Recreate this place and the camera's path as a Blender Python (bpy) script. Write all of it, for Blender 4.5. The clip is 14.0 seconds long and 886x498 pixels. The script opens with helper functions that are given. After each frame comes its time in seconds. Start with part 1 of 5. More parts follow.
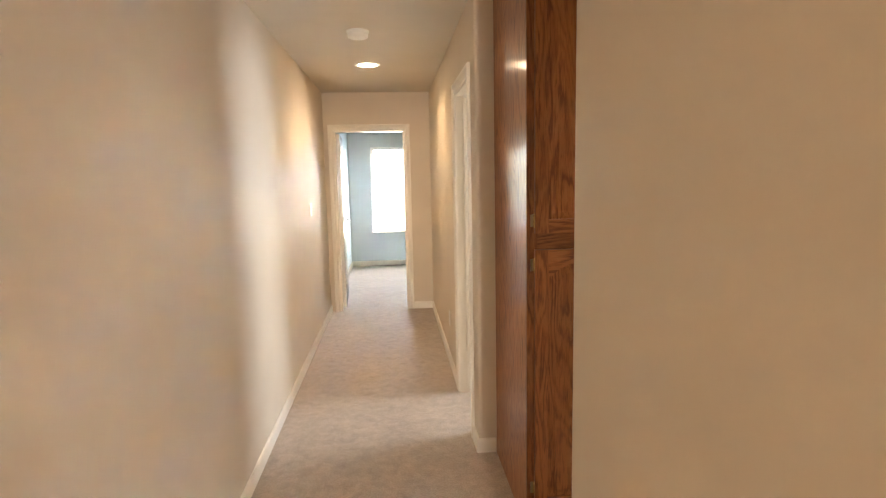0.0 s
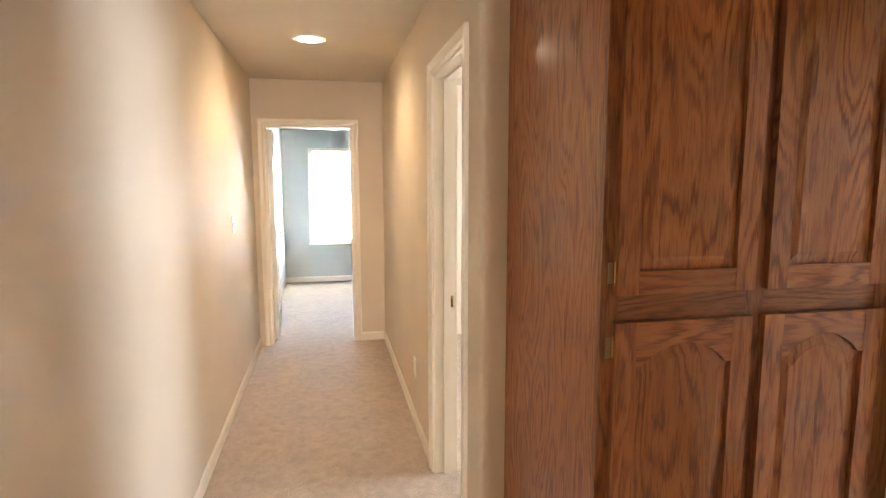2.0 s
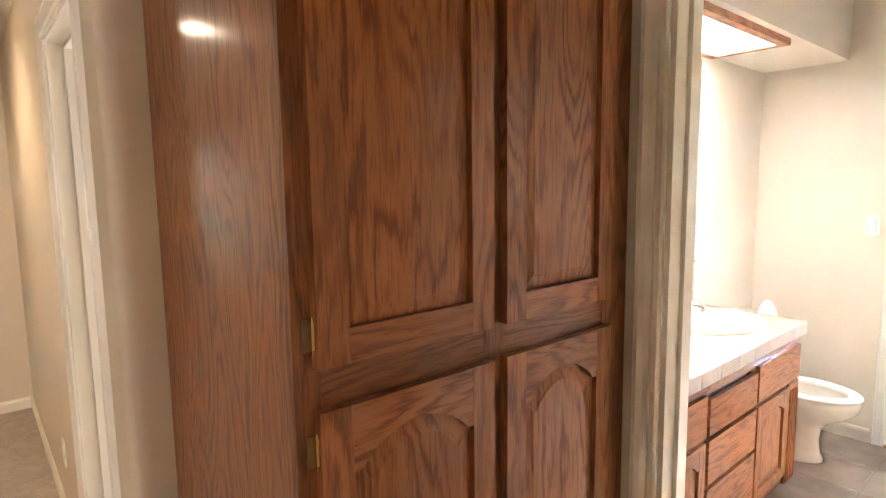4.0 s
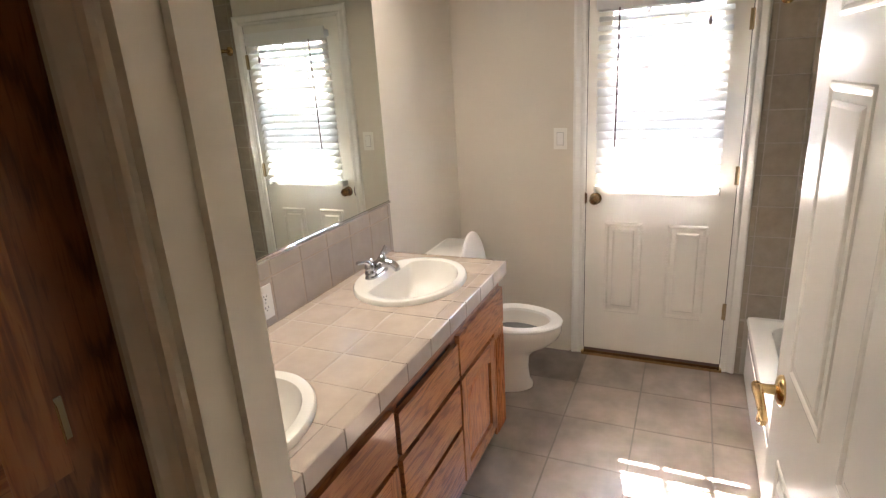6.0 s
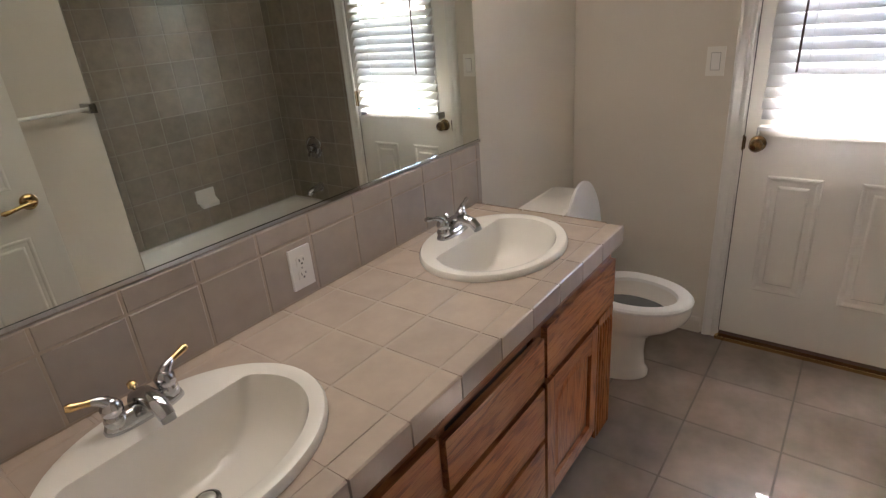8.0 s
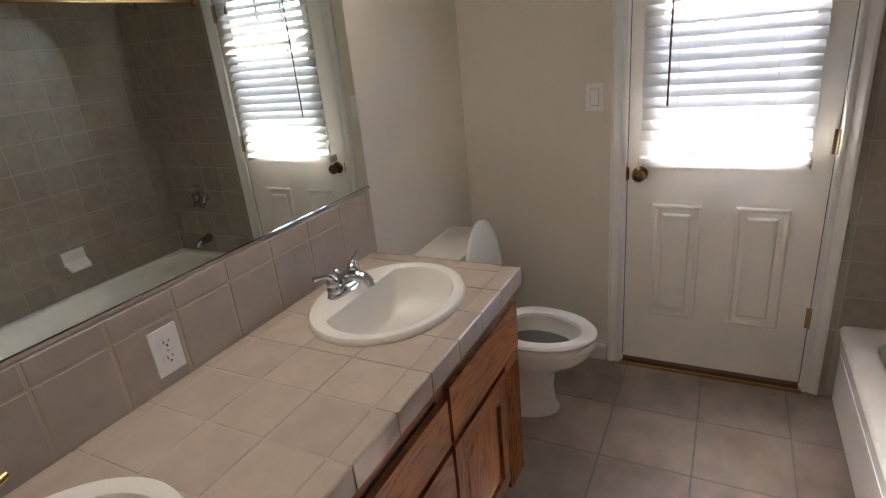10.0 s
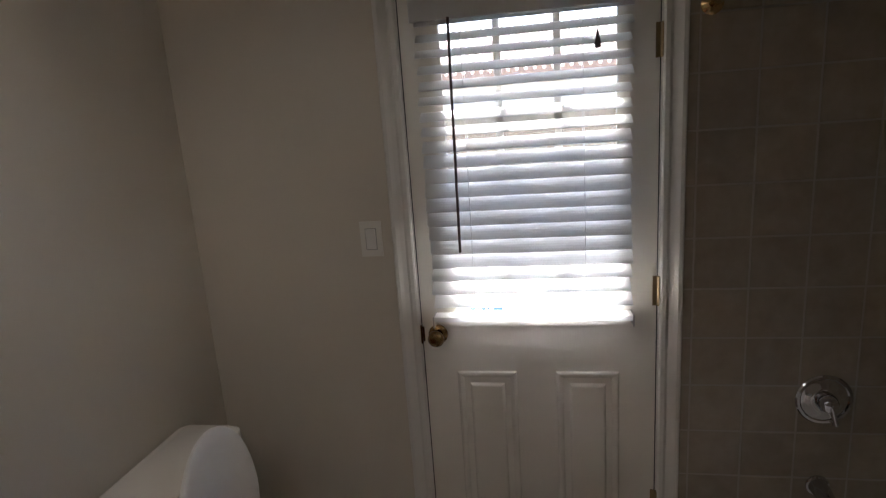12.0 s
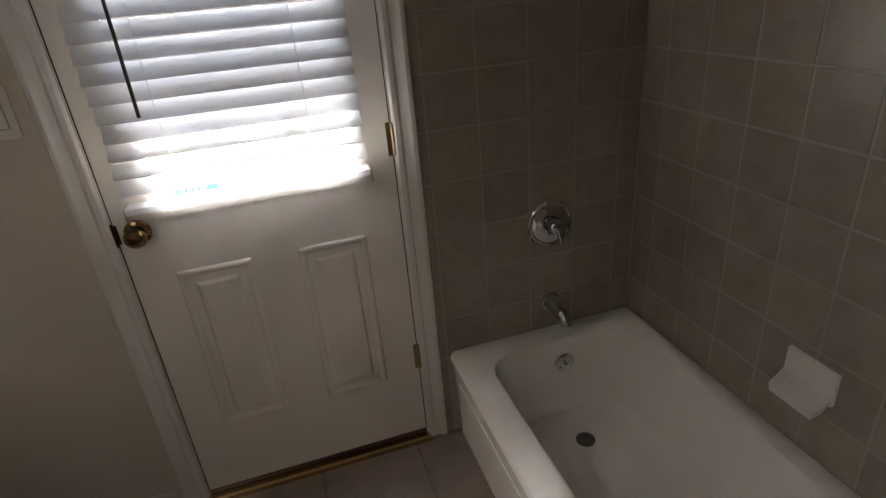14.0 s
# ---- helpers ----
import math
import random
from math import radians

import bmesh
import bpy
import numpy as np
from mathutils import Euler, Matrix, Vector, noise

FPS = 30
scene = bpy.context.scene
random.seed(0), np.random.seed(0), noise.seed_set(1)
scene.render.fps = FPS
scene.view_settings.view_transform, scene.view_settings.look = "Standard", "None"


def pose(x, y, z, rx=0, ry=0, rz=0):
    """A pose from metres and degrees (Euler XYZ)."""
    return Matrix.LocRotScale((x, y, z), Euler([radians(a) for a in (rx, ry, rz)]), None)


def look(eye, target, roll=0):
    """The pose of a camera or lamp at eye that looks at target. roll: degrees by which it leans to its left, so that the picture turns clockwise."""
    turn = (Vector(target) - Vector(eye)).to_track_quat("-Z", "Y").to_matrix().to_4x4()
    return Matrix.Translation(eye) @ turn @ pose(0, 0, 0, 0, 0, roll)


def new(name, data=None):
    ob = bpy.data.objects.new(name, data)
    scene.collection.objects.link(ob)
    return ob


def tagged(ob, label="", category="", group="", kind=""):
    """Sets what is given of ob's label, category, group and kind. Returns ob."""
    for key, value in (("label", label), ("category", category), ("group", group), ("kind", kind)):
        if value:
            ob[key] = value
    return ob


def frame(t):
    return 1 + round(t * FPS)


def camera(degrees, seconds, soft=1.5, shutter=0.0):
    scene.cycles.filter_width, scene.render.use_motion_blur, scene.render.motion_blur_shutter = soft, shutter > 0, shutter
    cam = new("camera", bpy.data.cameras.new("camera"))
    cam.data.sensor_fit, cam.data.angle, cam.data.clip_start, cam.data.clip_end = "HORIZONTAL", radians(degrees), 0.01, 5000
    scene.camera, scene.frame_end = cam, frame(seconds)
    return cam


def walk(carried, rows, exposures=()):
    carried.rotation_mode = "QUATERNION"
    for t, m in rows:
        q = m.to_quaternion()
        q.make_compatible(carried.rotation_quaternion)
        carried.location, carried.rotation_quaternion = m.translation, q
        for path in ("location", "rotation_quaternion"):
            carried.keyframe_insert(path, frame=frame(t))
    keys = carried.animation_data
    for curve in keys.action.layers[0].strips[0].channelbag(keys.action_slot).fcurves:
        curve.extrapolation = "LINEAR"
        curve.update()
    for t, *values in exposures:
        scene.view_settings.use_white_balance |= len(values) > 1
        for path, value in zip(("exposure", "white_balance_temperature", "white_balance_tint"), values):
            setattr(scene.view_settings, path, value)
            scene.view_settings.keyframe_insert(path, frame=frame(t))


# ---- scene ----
cam = camera(77.2, 14.0, 1.3)
PATH = [
    (0, (2.047, 2.341, 1.533), (2.22, 4.316, 1.27), -1.2),
    (0.5, (1.961, 2.556, 1.533), (1.978, 4.537, 1.265), -1.0),
    (1, (1.859, 2.789, 1.561), (1.953, 4.771, 1.305), -0.1),
    (1.5, (1.912, 3.074, 1.549), (2.037, 5.054, 1.294), 0.1),
    (2, (1.958, 3.352, 1.564), (2.36, 5.295, 1.314), -0.1),
    (2.5, (1.967, 3.598, 1.585), (2.823, 5.387, 1.334), -0.3),
    (3, (2.043, 3.674, 1.61), (3.143, 5.339, 1.475), 0.4),
    (3.5, (2.131, 3.695, 1.648), (3.307, 5.313, 1.645), 1.0),
    (4, (2.237, 3.785, 1.565), (3.526, 5.297, 1.334), -0.8),
    (4.2, (2.304, 3.82, 1.526), (3.663, 5.251, 1.2), -3.2),
    (6.3, (3.212, 3.961, 1.673), (4.967, 4.693, 1.055), -2.1),
    (6.5, (3.288, 3.983, 1.669), (5.043, 4.695, 1.026), -1.3),
    (7, (3.454, 4.017, 1.627), (5.093, 4.92, 0.92), -1.8),
    (7.5, (3.527, 4.046, 1.597), (5.018, 5.147, 0.844), -4.4),
    (7.7, (3.558, 4.072, 1.572), (5.005, 5.212, 0.793), -4.9),
    (9.8, (3.633, 4.039, 1.6), (5.183, 5.042, 0.83), -6.3),
    (10, (3.717, 4.079, 1.598), (5.363, 4.964, 0.887), -5.6),
    (10.5, (3.885, 4.119, 1.615), (5.675, 4.734, 0.968), -3.9),
    (11, (4.064, 4.102, 1.622), (5.925, 4.579, 1.066), -3.3),
    (11.5, (4.292, 4.052, 1.639), (6.187, 4.518, 1.203), -4.5),
    (12, (4.49, 4.072, 1.638), (6.414, 4.409, 1.209), -4.0),
    (12.5, (4.676, 4.145, 1.63), (6.62, 4.193, 1.162), -2.4),
    (13, (4.724, 4.113, 1.601), (6.648, 3.954, 1.076), -2.3),
    (13.5, (4.717, 4.068, 1.535), (6.573, 3.726, 0.873), -3.5),
    (14, (4.699, 4.013, 1.484), (6.437, 3.531, 0.619), -5.1),
]
# ---- light ----
EXPOSURES = [(0.0, 6.75, 6250, 14), (0.8, 6.9, 6350, 16), (2.5, 6.85, 6300, 17), (3.5, 6.95, 6150, 16), (4.2, 6.85, 5900, 15), (6.3, 5.05, 6200, 16), (7.7, 4.45, 6100, 17), (9.8, 4.35, 6000, 17), (11.0, 3.6, 5900, 16), (12.0, 3.15, 5900, 16), (12.5, 2.75, 5950, 16), (13.5, 2.8, 6100, 16), (14.0, 3.3, 6100, 16)]
walk(cam, [(t, look(eye, target, roll)) for t, eye, target, roll in PATH], EXPOSURES)

SUN_ELEV, SUN_AZ = 47.0, 12.0
world = bpy.data.worlds.new("sky")
scene.world = world
world.use_nodes = True
wn = world.node_tree.nodes
sky = wn.new("ShaderNodeTexSky")
sky.sky_type, sky.sun_disc = "NISHITA", False
sky.sun_elevation, sky.sun_rotation = radians(SUN_ELEV), radians(90 - SUN_AZ)
wn["Background"].inputs["Strength"].default_value = 0.15
world.node_tree.links.new(sky.outputs["Color"], wn["Background"].inputs["Color"])

sun = new("sun", bpy.data.lights.new("sun", "SUN"))
sun.data.energy, sun.data.angle, sun.data.color = 5.0, radians(0.5), (1.0, 0.95, 0.86)
sun_way = Vector((math.cos(radians(SUN_AZ)), math.sin(radians(SUN_AZ)), math.tan(radians(SUN_ELEV))))
sun.matrix_world = look(sun_way * 20, (0, 0, 0))


def area(name, eye, target, w, h, power, color):
    ob = new(name, bpy.data.lights.new(name, "AREA"))
    ob.data.shape, ob.data.size, ob.data.size_y = "RECTANGLE", w, h
    ob.data.energy, ob.data.color = power, color
    ob.matrix_world = look(eye, target)
    return ob


DAY = (0.86, 0.93, 1.0)
area("window_light_bedroom", (2.2, 11.93, 1.3), (2.2, 9.0, 0.9), 1.05, 1.4, 0.09, (0.62, 0.81, 1.0))
area("window_light_side_room", (5.525, 6.3, 1.35), (2.5, 6.3, 1.35), 1.4, 1.3, 1.1, DAY)
area("diffuser_light", (4.615, 5.003, 2.215), (4.615, 5.003, 0), 1.38, 0.27, 0.06, (1.0, 0.91, 0.77))
# Added warm fill from the unseen rear end; no window is known there.
area("window_light_rear", (2.27, -1.66, 1.35), (2.27, 2.0, 1.35), 0.26, 1.5, 1.45, (1.0, 0.90, 0.79))
spot = new("downlight_bulb", bpy.data.lights.new("downlight_bulb", "SPOT"))
spot.data.energy, spot.data.spot_size, spot.data.spot_blend = 0.42, radians(150), 0.6
spot.data.shadow_soft_size, spot.data.color = 0.06, (1.0, 0.72, 0.42)
spot.matrix_world = look((1.87, 7.15, 2.44), (1.87, 7.15, 0))

# ---- materials ----


def mat(name, color, rough=0.5, metal=0.0, spec=0.5):
    m = bpy.data.materials.new(name)
    m.use_nodes = True
    b = m.node_tree.nodes["Principled BSDF"]
    b.inputs["Base Color"].default_value = (*color, 1)
    b.inputs["Roughness"].default_value = rough
    b.inputs["Metallic"].default_value = metal
    b.inputs["Specular IOR Level"].default_value = spec
    return m


def nodes_of(m):
    t = m.node_tree
    return t.nodes, t.links, t.nodes["Principled BSDF"]


def coords(m, scale=(1, 1, 1), space="Object"):
    n, l, _ = nodes_of(m)
    if space == "World":
        src = n.new("ShaderNodeNewGeometry").outputs["Position"]
    else:
        src = n.new("ShaderNodeTexCoord").outputs[space]
    mp = n.new("ShaderNodeMapping")
    mp.inputs["Scale"].default_value = scale
    l.new(src, mp.inputs["Vector"])
    return mp.outputs["Vector"]


def noise_tex(m, vec, scale, detail=3, rough=0.55, dist=0.0):
    n, l, _ = nodes_of(m)
    t = n.new("ShaderNodeTexNoise")
    t.inputs["Scale"].default_value, t.inputs["Detail"].default_value = scale, detail
    t.inputs["Roughness"].default_value, t.inputs["Distortion"].default_value = rough, dist
    l.new(vec, t.inputs["Vector"])
    return t.outputs["Fac"]


def ramp(m, fac, stops):
    n, l, _ = nodes_of(m)
    r = n.new("ShaderNodeValToRGB")
    while len(r.color_ramp.elements) < len(stops):
        r.color_ramp.elements.new(0.5)
    for e, (p, c) in zip(r.color_ramp.elements, stops):
        e.position, e.color = p, (*c, 1)
    l.new(fac, r.inputs["Fac"])
    return r.outputs["Color"]


def mixc(m, a, b, fac, mode="MIX"):
    n, l, _ = nodes_of(m)
    x = n.new("ShaderNodeMix")
    x.data_type, x.blend_type = "RGBA", mode
    for sock, v in ((x.inputs["Factor"], fac), (x.inputs["A"], a), (x.inputs["B"], b)):
        if isinstance(v, (int, float)):
            sock.default_value = v
        elif isinstance(v, tuple):
            sock.default_value = (*v, 1)
        else:
            l.new(v, sock)
    return x.outputs["Result"]


def bump(m, height, strength, distance=0.002):
    n, l, b = nodes_of(m)
    x = n.new("ShaderNodeBump")
    x.inputs["Strength"].default_value, x.inputs["Distance"].default_value = strength, distance
    l.new(height, x.inputs["Height"])
    l.new(x.outputs["Normal"], b.inputs["Normal"])


def shade(k, c):
    return tuple(min(1, v * k) for v in c)


def paint(name, color, rough, grain=70, strength=0.25, spec=0.5):
    m = mat(name, color, rough, 0.0, spec)
    n, l, b = nodes_of(m)
    v = coords(m, space="World")
    big = noise_tex(m, v, 1.3, 3)
    fine = noise_tex(m, v, grain, 1)
    l.new(ramp(m, big, [(0.3, shade(0.95, color)), (0.7, shade(1.03, color))]), b.inputs["Base Color"])
    if strength > 0:
        bump(m, fine, strength, 0.001)
    return m


def oak(name, axis, depth=1.0):
    """Red-brown varnished oak with the grain along one axis; a lower depth paints in shade."""
    m = mat(name, (0.2, 0.07, 0.025), 0.3)
    n, l, b = nodes_of(m)
    tc = n.new("ShaderNodeTexCoord").outputs["Object"]
    info = n.new("ShaderNodeObjectInfo")
    add = n.new("ShaderNodeVectorMath")
    add.operation = "MULTIPLY_ADD"
    comb = n.new("ShaderNodeCombineXYZ")
    for s in ("X", "Y", "Z"):
        l.new(info.outputs["Random"], comb.inputs[s])
    l.new(comb.outputs["Vector"], add.inputs[0])
    add.inputs[1].default_value = (13.0, 7.0, 5.0)
    l.new(tc, add.inputs[2])

    def stretched(across, along):
        mp = n.new("ShaderNodeMapping")
        sc = [across] * 3
        sc["xyz".index(axis)] = along
        mp.inputs["Scale"].default_value = sc
        l.new(add.outputs["Vector"], mp.inputs["Vector"])
        return mp.outputs["Vector"]

    def calc(op, a, k):
        x = n.new("ShaderNodeMath")
        x.operation = op
        for sock, v in zip(x.inputs, (a, k)):
            if isinstance(v, float):
                sock.default_value = v
            else:
                l.new(v, sock)
        return x.outputs[0]

    field = noise_tex(m, stretched(1.0, 0.20), 4.6, 2, 0.5, 0.2)
    ragged = noise_tex(m, stretched(95.0, 9.0), 1.0, 2, 0.6, 0.3)
    pores = noise_tex(m, stretched(230.0, 14.0), 1.0, 2, 0.6, 0.3)
    ring = calc("FRACT", calc("ADD", calc("MULTIPLY", field, 21.0), calc("MULTIPLY", ragged, 1.15)), 0.0)
    rings = ramp(m, ring, [(0.0, (0.34,) * 3), (0.16, (0.42,) * 3), (0.30, (0.88,) * 3), (0.72, (1.0,) * 3), (1.0, (0.48,) * 3)])
    broken = noise_tex(m, stretched(26.0, 5.0), 1.0, 2, 0.5, 0.5)
    rings = mixc(m, rings, (0.88, 0.88, 0.88), ramp(m, broken, [(0.42, (0.0,) * 3), (0.58, (0.62,) * 3)]))
    pore = ramp(m, pores, [(0.34, (0.50,) * 3), (0.46, (1.0,) * 3)])
    g = mixc(m, rings, pore, 0.7, "MULTIPLY")
    tone = noise_tex(m, stretched(1.0, 0.16), 1.6, 3)
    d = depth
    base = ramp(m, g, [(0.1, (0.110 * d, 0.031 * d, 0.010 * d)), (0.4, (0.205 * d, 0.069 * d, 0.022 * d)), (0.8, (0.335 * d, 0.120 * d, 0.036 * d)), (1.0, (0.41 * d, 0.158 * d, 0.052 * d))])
    col = mixc(m, base, ramp(m, tone, [(0.3, (0.82, 0.78, 0.74)), (0.7, (1.08, 1.04, 1.0))]), 0.8, "MULTIPLY")
    l.new(col, b.inputs["Base Color"])
    b.inputs["Specular IOR Level"].default_value = 0.25
    b.inputs["Coat Weight"].default_value = 0.45
    b.inputs["Coat Roughness"].default_value = 0.14
    l.new(ramp(m, pores, [(0.3, (0.5,) * 3), (0.7, (0.36,) * 3)]), b.inputs["Roughness"])
    bump(m, g, 0.06, 0.0005)
    return m


def tile_mat(name, color, var, rough, mottle=9.0, relief=0.12):
    """Glazed tile: cloudy mottling, and a shade of its own for each piece."""
    m = mat(name, color, rough)
    n, l, b = nodes_of(m)
    v = coords(m, space="World")
    a = noise_tex(m, v, mottle, 3, 0.55)
    info = n.new("ShaderNodeObjectInfo")
    cloudy = ramp(m, a, [(0.25, shade(1 - var, color)), (0.75, shade(1 + var, color))])
    each = ramp(m, info.outputs["Random"], [(0.0, (0.93, 0.93, 0.94)), (1.0, (1.05, 1.04, 1.02))])
    l.new(mixc(m, cloudy, each, 1.0, "MULTIPLY"), b.inputs["Base Color"])
    bump(m, a, relief, 0.002)
    return m


WALL = paint("cream_wall_paint", (0.70, 0.605, 0.475), 0.6, 60, 0.10, 0.05)
CEIL = paint("ceiling_paint", (0.66, 0.60, 0.50), 0.8, 45, 0.25)
BLUEWALL = paint("pale_blue_grey_paint", (0.50, 0.55, 0.56), 0.6, 60, 0.06)
BATHWALL = paint("off_white_wall_paint", (0.66, 0.60, 0.505), 0.42, 60, 0.16, 0.4)
BATHTRIM = paint("bath_trim_paint", (0.74, 0.715, 0.665), 0.3, 40, 0.0)
TRIM = paint("white_trim_paint", (0.85, 0.785, 0.665), 0.28, 40, 0.0)
DOORW = paint("white_door_paint", (0.82, 0.78, 0.705), 0.17, 45, 0.0)
OAKV, OAKX, OAKY = oak("oak_upright_grain", "z"), oak("oak_level_grain", "x"), oak("oak_deep_grain", "y")
# The same oak darkened: shade between doors painted onto the set-back face frames.
SHADEOAKV, SHADEOAKX = oak("shaded_oak_upright_grain", "z", 0.72), oak("shaded_oak_level_grain", "x", 0.72)
# Near-black colour paints the shade inside the vanity and its toe kick.
DARKGAP = mat("shade_dark_recess", (0.03, 0.012, 0.006), 0.6)
FLOORTILE = tile_mat("floor_tile_glaze", (0.255, 0.207, 0.168), 0.22, 0.19, 6.5)
COUNTERTILE = tile_mat("counter_tile_glaze", (0.485, 0.392, 0.315), 0.08, 0.2, 14.0, 0.16)
SPLASHTILE = tile_mat("backsplash_tile_glaze", (0.365, 0.31, 0.262), 0.08, 0.34, 14.0)
TUBTILE = tile_mat("surround_tile_glaze", (0.34, 0.292, 0.232), 0.12, 0.24, 17.0, 0.06)
GROUT = paint("grout", (0.43, 0.35, 0.28), 0.85, 160, 0.4)
TUBGROUT = paint("surround_grout", (0.37, 0.33, 0.275), 0.85, 160, 0.4)
GROUTD = paint("floor_grout", (0.15, 0.12, 0.095), 0.9, 160, 0.4)
PORCELAIN = mat("porcelain", (0.81, 0.765, 0.69), 0.1)
TUBWHITE = mat("tub_enamel", (0.88, 0.85, 0.79), 0.1)
PLASTIC = mat("white_plastic", (0.80, 0.78, 0.74), 0.3)
IVORY = mat("ivory_plastic", (0.80, 0.77, 0.70), 0.32)
# Grey that paints the shadow line around the switch rocker.
SHADOWGAP = mat("rocker_seam_shade", (0.45, 0.43, 0.40), 0.5)
DRAIN = mat("tarnished_drain_metal", (0.16, 0.15, 0.14), 0.35, 1.0)
CHROME = mat("chrome", (0.58, 0.58, 0.60), 0.045, 1.0)
STEEL = mat("brushed_steel", (0.45, 0.44, 0.42), 0.3, 1.0)
BRASS = mat("polished_brass", (0.66, 0.46, 0.21), 0.16, 1.0)
DULLBRASS = mat("dull_brass", (0.30, 0.22, 0.12), 0.34, 1.0)
OLDBRASS = mat("aged_brass", (0.24, 0.155, 0.07), 0.2, 1.0)
MIRROR = mat("mirror_silver", (0.77, 0.81, 0.75), 0.01, 1.0)
BLACK = mat("black_slot", (0.01, 0.01, 0.01), 0.5)
BLUEINK = mat("blue_print", (0.04, 0.12, 0.45), 0.4)
WAND = mat("brown_wand", (0.09, 0.05, 0.04), 0.35)
BLIND = mat("blind_slat_vinyl", (0.80, 0.78, 0.74), 0.42)
_n, _l, _p = nodes_of(BLIND)
_t, _m = _n.new("ShaderNodeBsdfTranslucent"), _n.new("ShaderNodeMixShader")
_t.inputs["Color"].default_value, _m.inputs["Fac"].default_value = (0.82, 0.84, 0.87, 1), 0.32
_l.new(_p.outputs["BSDF"], _m.inputs[1])
_l.new(_t.outputs["BSDF"], _m.inputs[2])
_l.new(_m.outputs["Shader"], _n["Material Output"].inputs["Surface"])
GLASS = mat("window_glass", (1, 1, 1), 0.0)
GLASS.node_tree.nodes["Principled BSDF"].inputs["Transmission Weight"].default_value = 1.0
GLASS.node_tree.nodes["Principled BSDF"].inputs["IOR"].default_value = 1.45
DIFF = mat("lamp_diffuser", (0.9, 0.88, 0.82), 0.5)
_b = DIFF.node_tree.nodes["Principled BSDF"]
_b.inputs["Emission Color"].default_value, _b.inputs["Emission Strength"].default_value = (1.0, 0.91, 0.77, 1), 0.30
BULB = mat("bulb_glow", (0.9, 0.85, 0.75), 0.5)
_b = BULB.node_tree.nodes["Principled BSDF"]
_b.inputs["Emission Color"].default_value, _b.inputs["Emission Strength"].default_value = (1.0, 0.78, 0.50, 1), 1.0


def carpet_mat():
    m = mat("cut_pile_carpet", (0.5, 0.4, 0.3), 0.95, 0, 0.1)
    n, l, b = nodes_of(m)
    v = coords(m, space="World")
    tuft = noise_tex(m, v, 140, 4, 0.7)
    mid = noise_tex(m, v, 16, 5, 0.65, 0.6)
    big = noise_tex(m, v, 2.2, 3)
    c = ramp(m, tuft, [(0.25, (0.27, 0.21, 0.15)), (0.7, (0.64, 0.525, 0.41))])
    c = mixc(m, c, ramp(m, mid, [(0.3, (0.72, 0.72, 0.72)), (0.7, (1.12, 1.12, 1.12))]), 0.8, "MULTIPLY")
    c = mixc(m, c, ramp(m, big, [(0.3, (0.92, 0.91, 0.9)), (0.7, (1.05, 1.05, 1.05))]), 1.0, "MULTIPLY")
    l.new(c, b.inputs["Base Color"])
    b.inputs["Sheen Weight"].default_value = 0.3
    bump(m, mixc(m, tuft, mid, 0.5), 0.9, 0.008)
    return m


CARPET = carpet_mat()
GRASS = paint("dry_lawn", (0.16, 0.15, 0.07), 0.95, 30, 0.6)
PATIO = paint("patio_concrete", (0.45, 0.43, 0.40), 0.85, 60, 0.4)
STUCCO = paint("outside_stucco", (0.74, 0.70, 0.64), 0.9, 90, 0.5)
ROOFTILE = paint("clay_roof_tile", (0.33, 0.22, 0.17), 0.8, 25, 0.5)
FENCE = paint("weathered_fence_board", (0.26, 0.19, 0.13), 0.85, 40, 0.5)
TIMBER = paint("painted_patio_timber", (0.62, 0.58, 0.52), 0.7, 50, 0.3)

# ---- mesh helpers ----


def box(bm, x0, x1, y0, y1, z0, z1):
    vs = [bm.verts.new((x, y, z)) for x in (x0, x1) for y in (y0, y1) for z in (z0, z1)]
    for f in ((0, 1, 3, 2), (4, 6, 7, 5), (0, 4, 5, 1), (2, 3, 7, 6), (0, 2, 6, 4), (1, 5, 7, 3)):
        bm.faces.new([vs[i] for i in f])
    return bm


def boxes(*dims):
    bm = bmesh.new()
    for d in dims:
        box(bm, *d)
    return bm


def bevel(bm, width, seg=2):
    bmesh.ops.bevel(bm, geom=[e for e in bm.edges if len(e.link_faces) == 2 and e.calc_face_angle(0) > 0.5], offset=width, segments=seg, affect="EDGES", profile=0.5, clamp_overlap=True)
    return bm


def rbox(x0, x1, y0, y1, z0, z1, r=0.004, seg=2):
    return bevel(boxes((x0, x1, y0, y1, z0, z1)), r, seg)


def prism(bm, pts, w0, w1):
    """A polygon in u and v, drawn out from w0 to w1."""
    a = [bm.verts.new((u, v, w0)) for u, v in pts]
    b = [bm.verts.new((u, v, w1)) for u, v in pts]
    bm.faces.new(a)
    bm.faces.new(b[::-1])
    for i in range(len(pts)):
        j = (i + 1) % len(pts)
        bm.faces.new((a[i], b[i], b[j], a[j]))
    return bm


def loft(bm, rings, close=True, cap0=False, cap1=False):
    rows = [[bm.verts.new(p) for p in r] for r in rings]
    n = len(rows[0])
    for a, b in zip(rows, rows[1:]):
        for i in range(n if close else n - 1):
            j = (i + 1) % n
            bm.faces.new((a[i], a[j], b[j], b[i]))
    if cap0:
        bm.faces.new(rows[0])
    if cap1:
        bm.faces.new(rows[-1])
    return bm


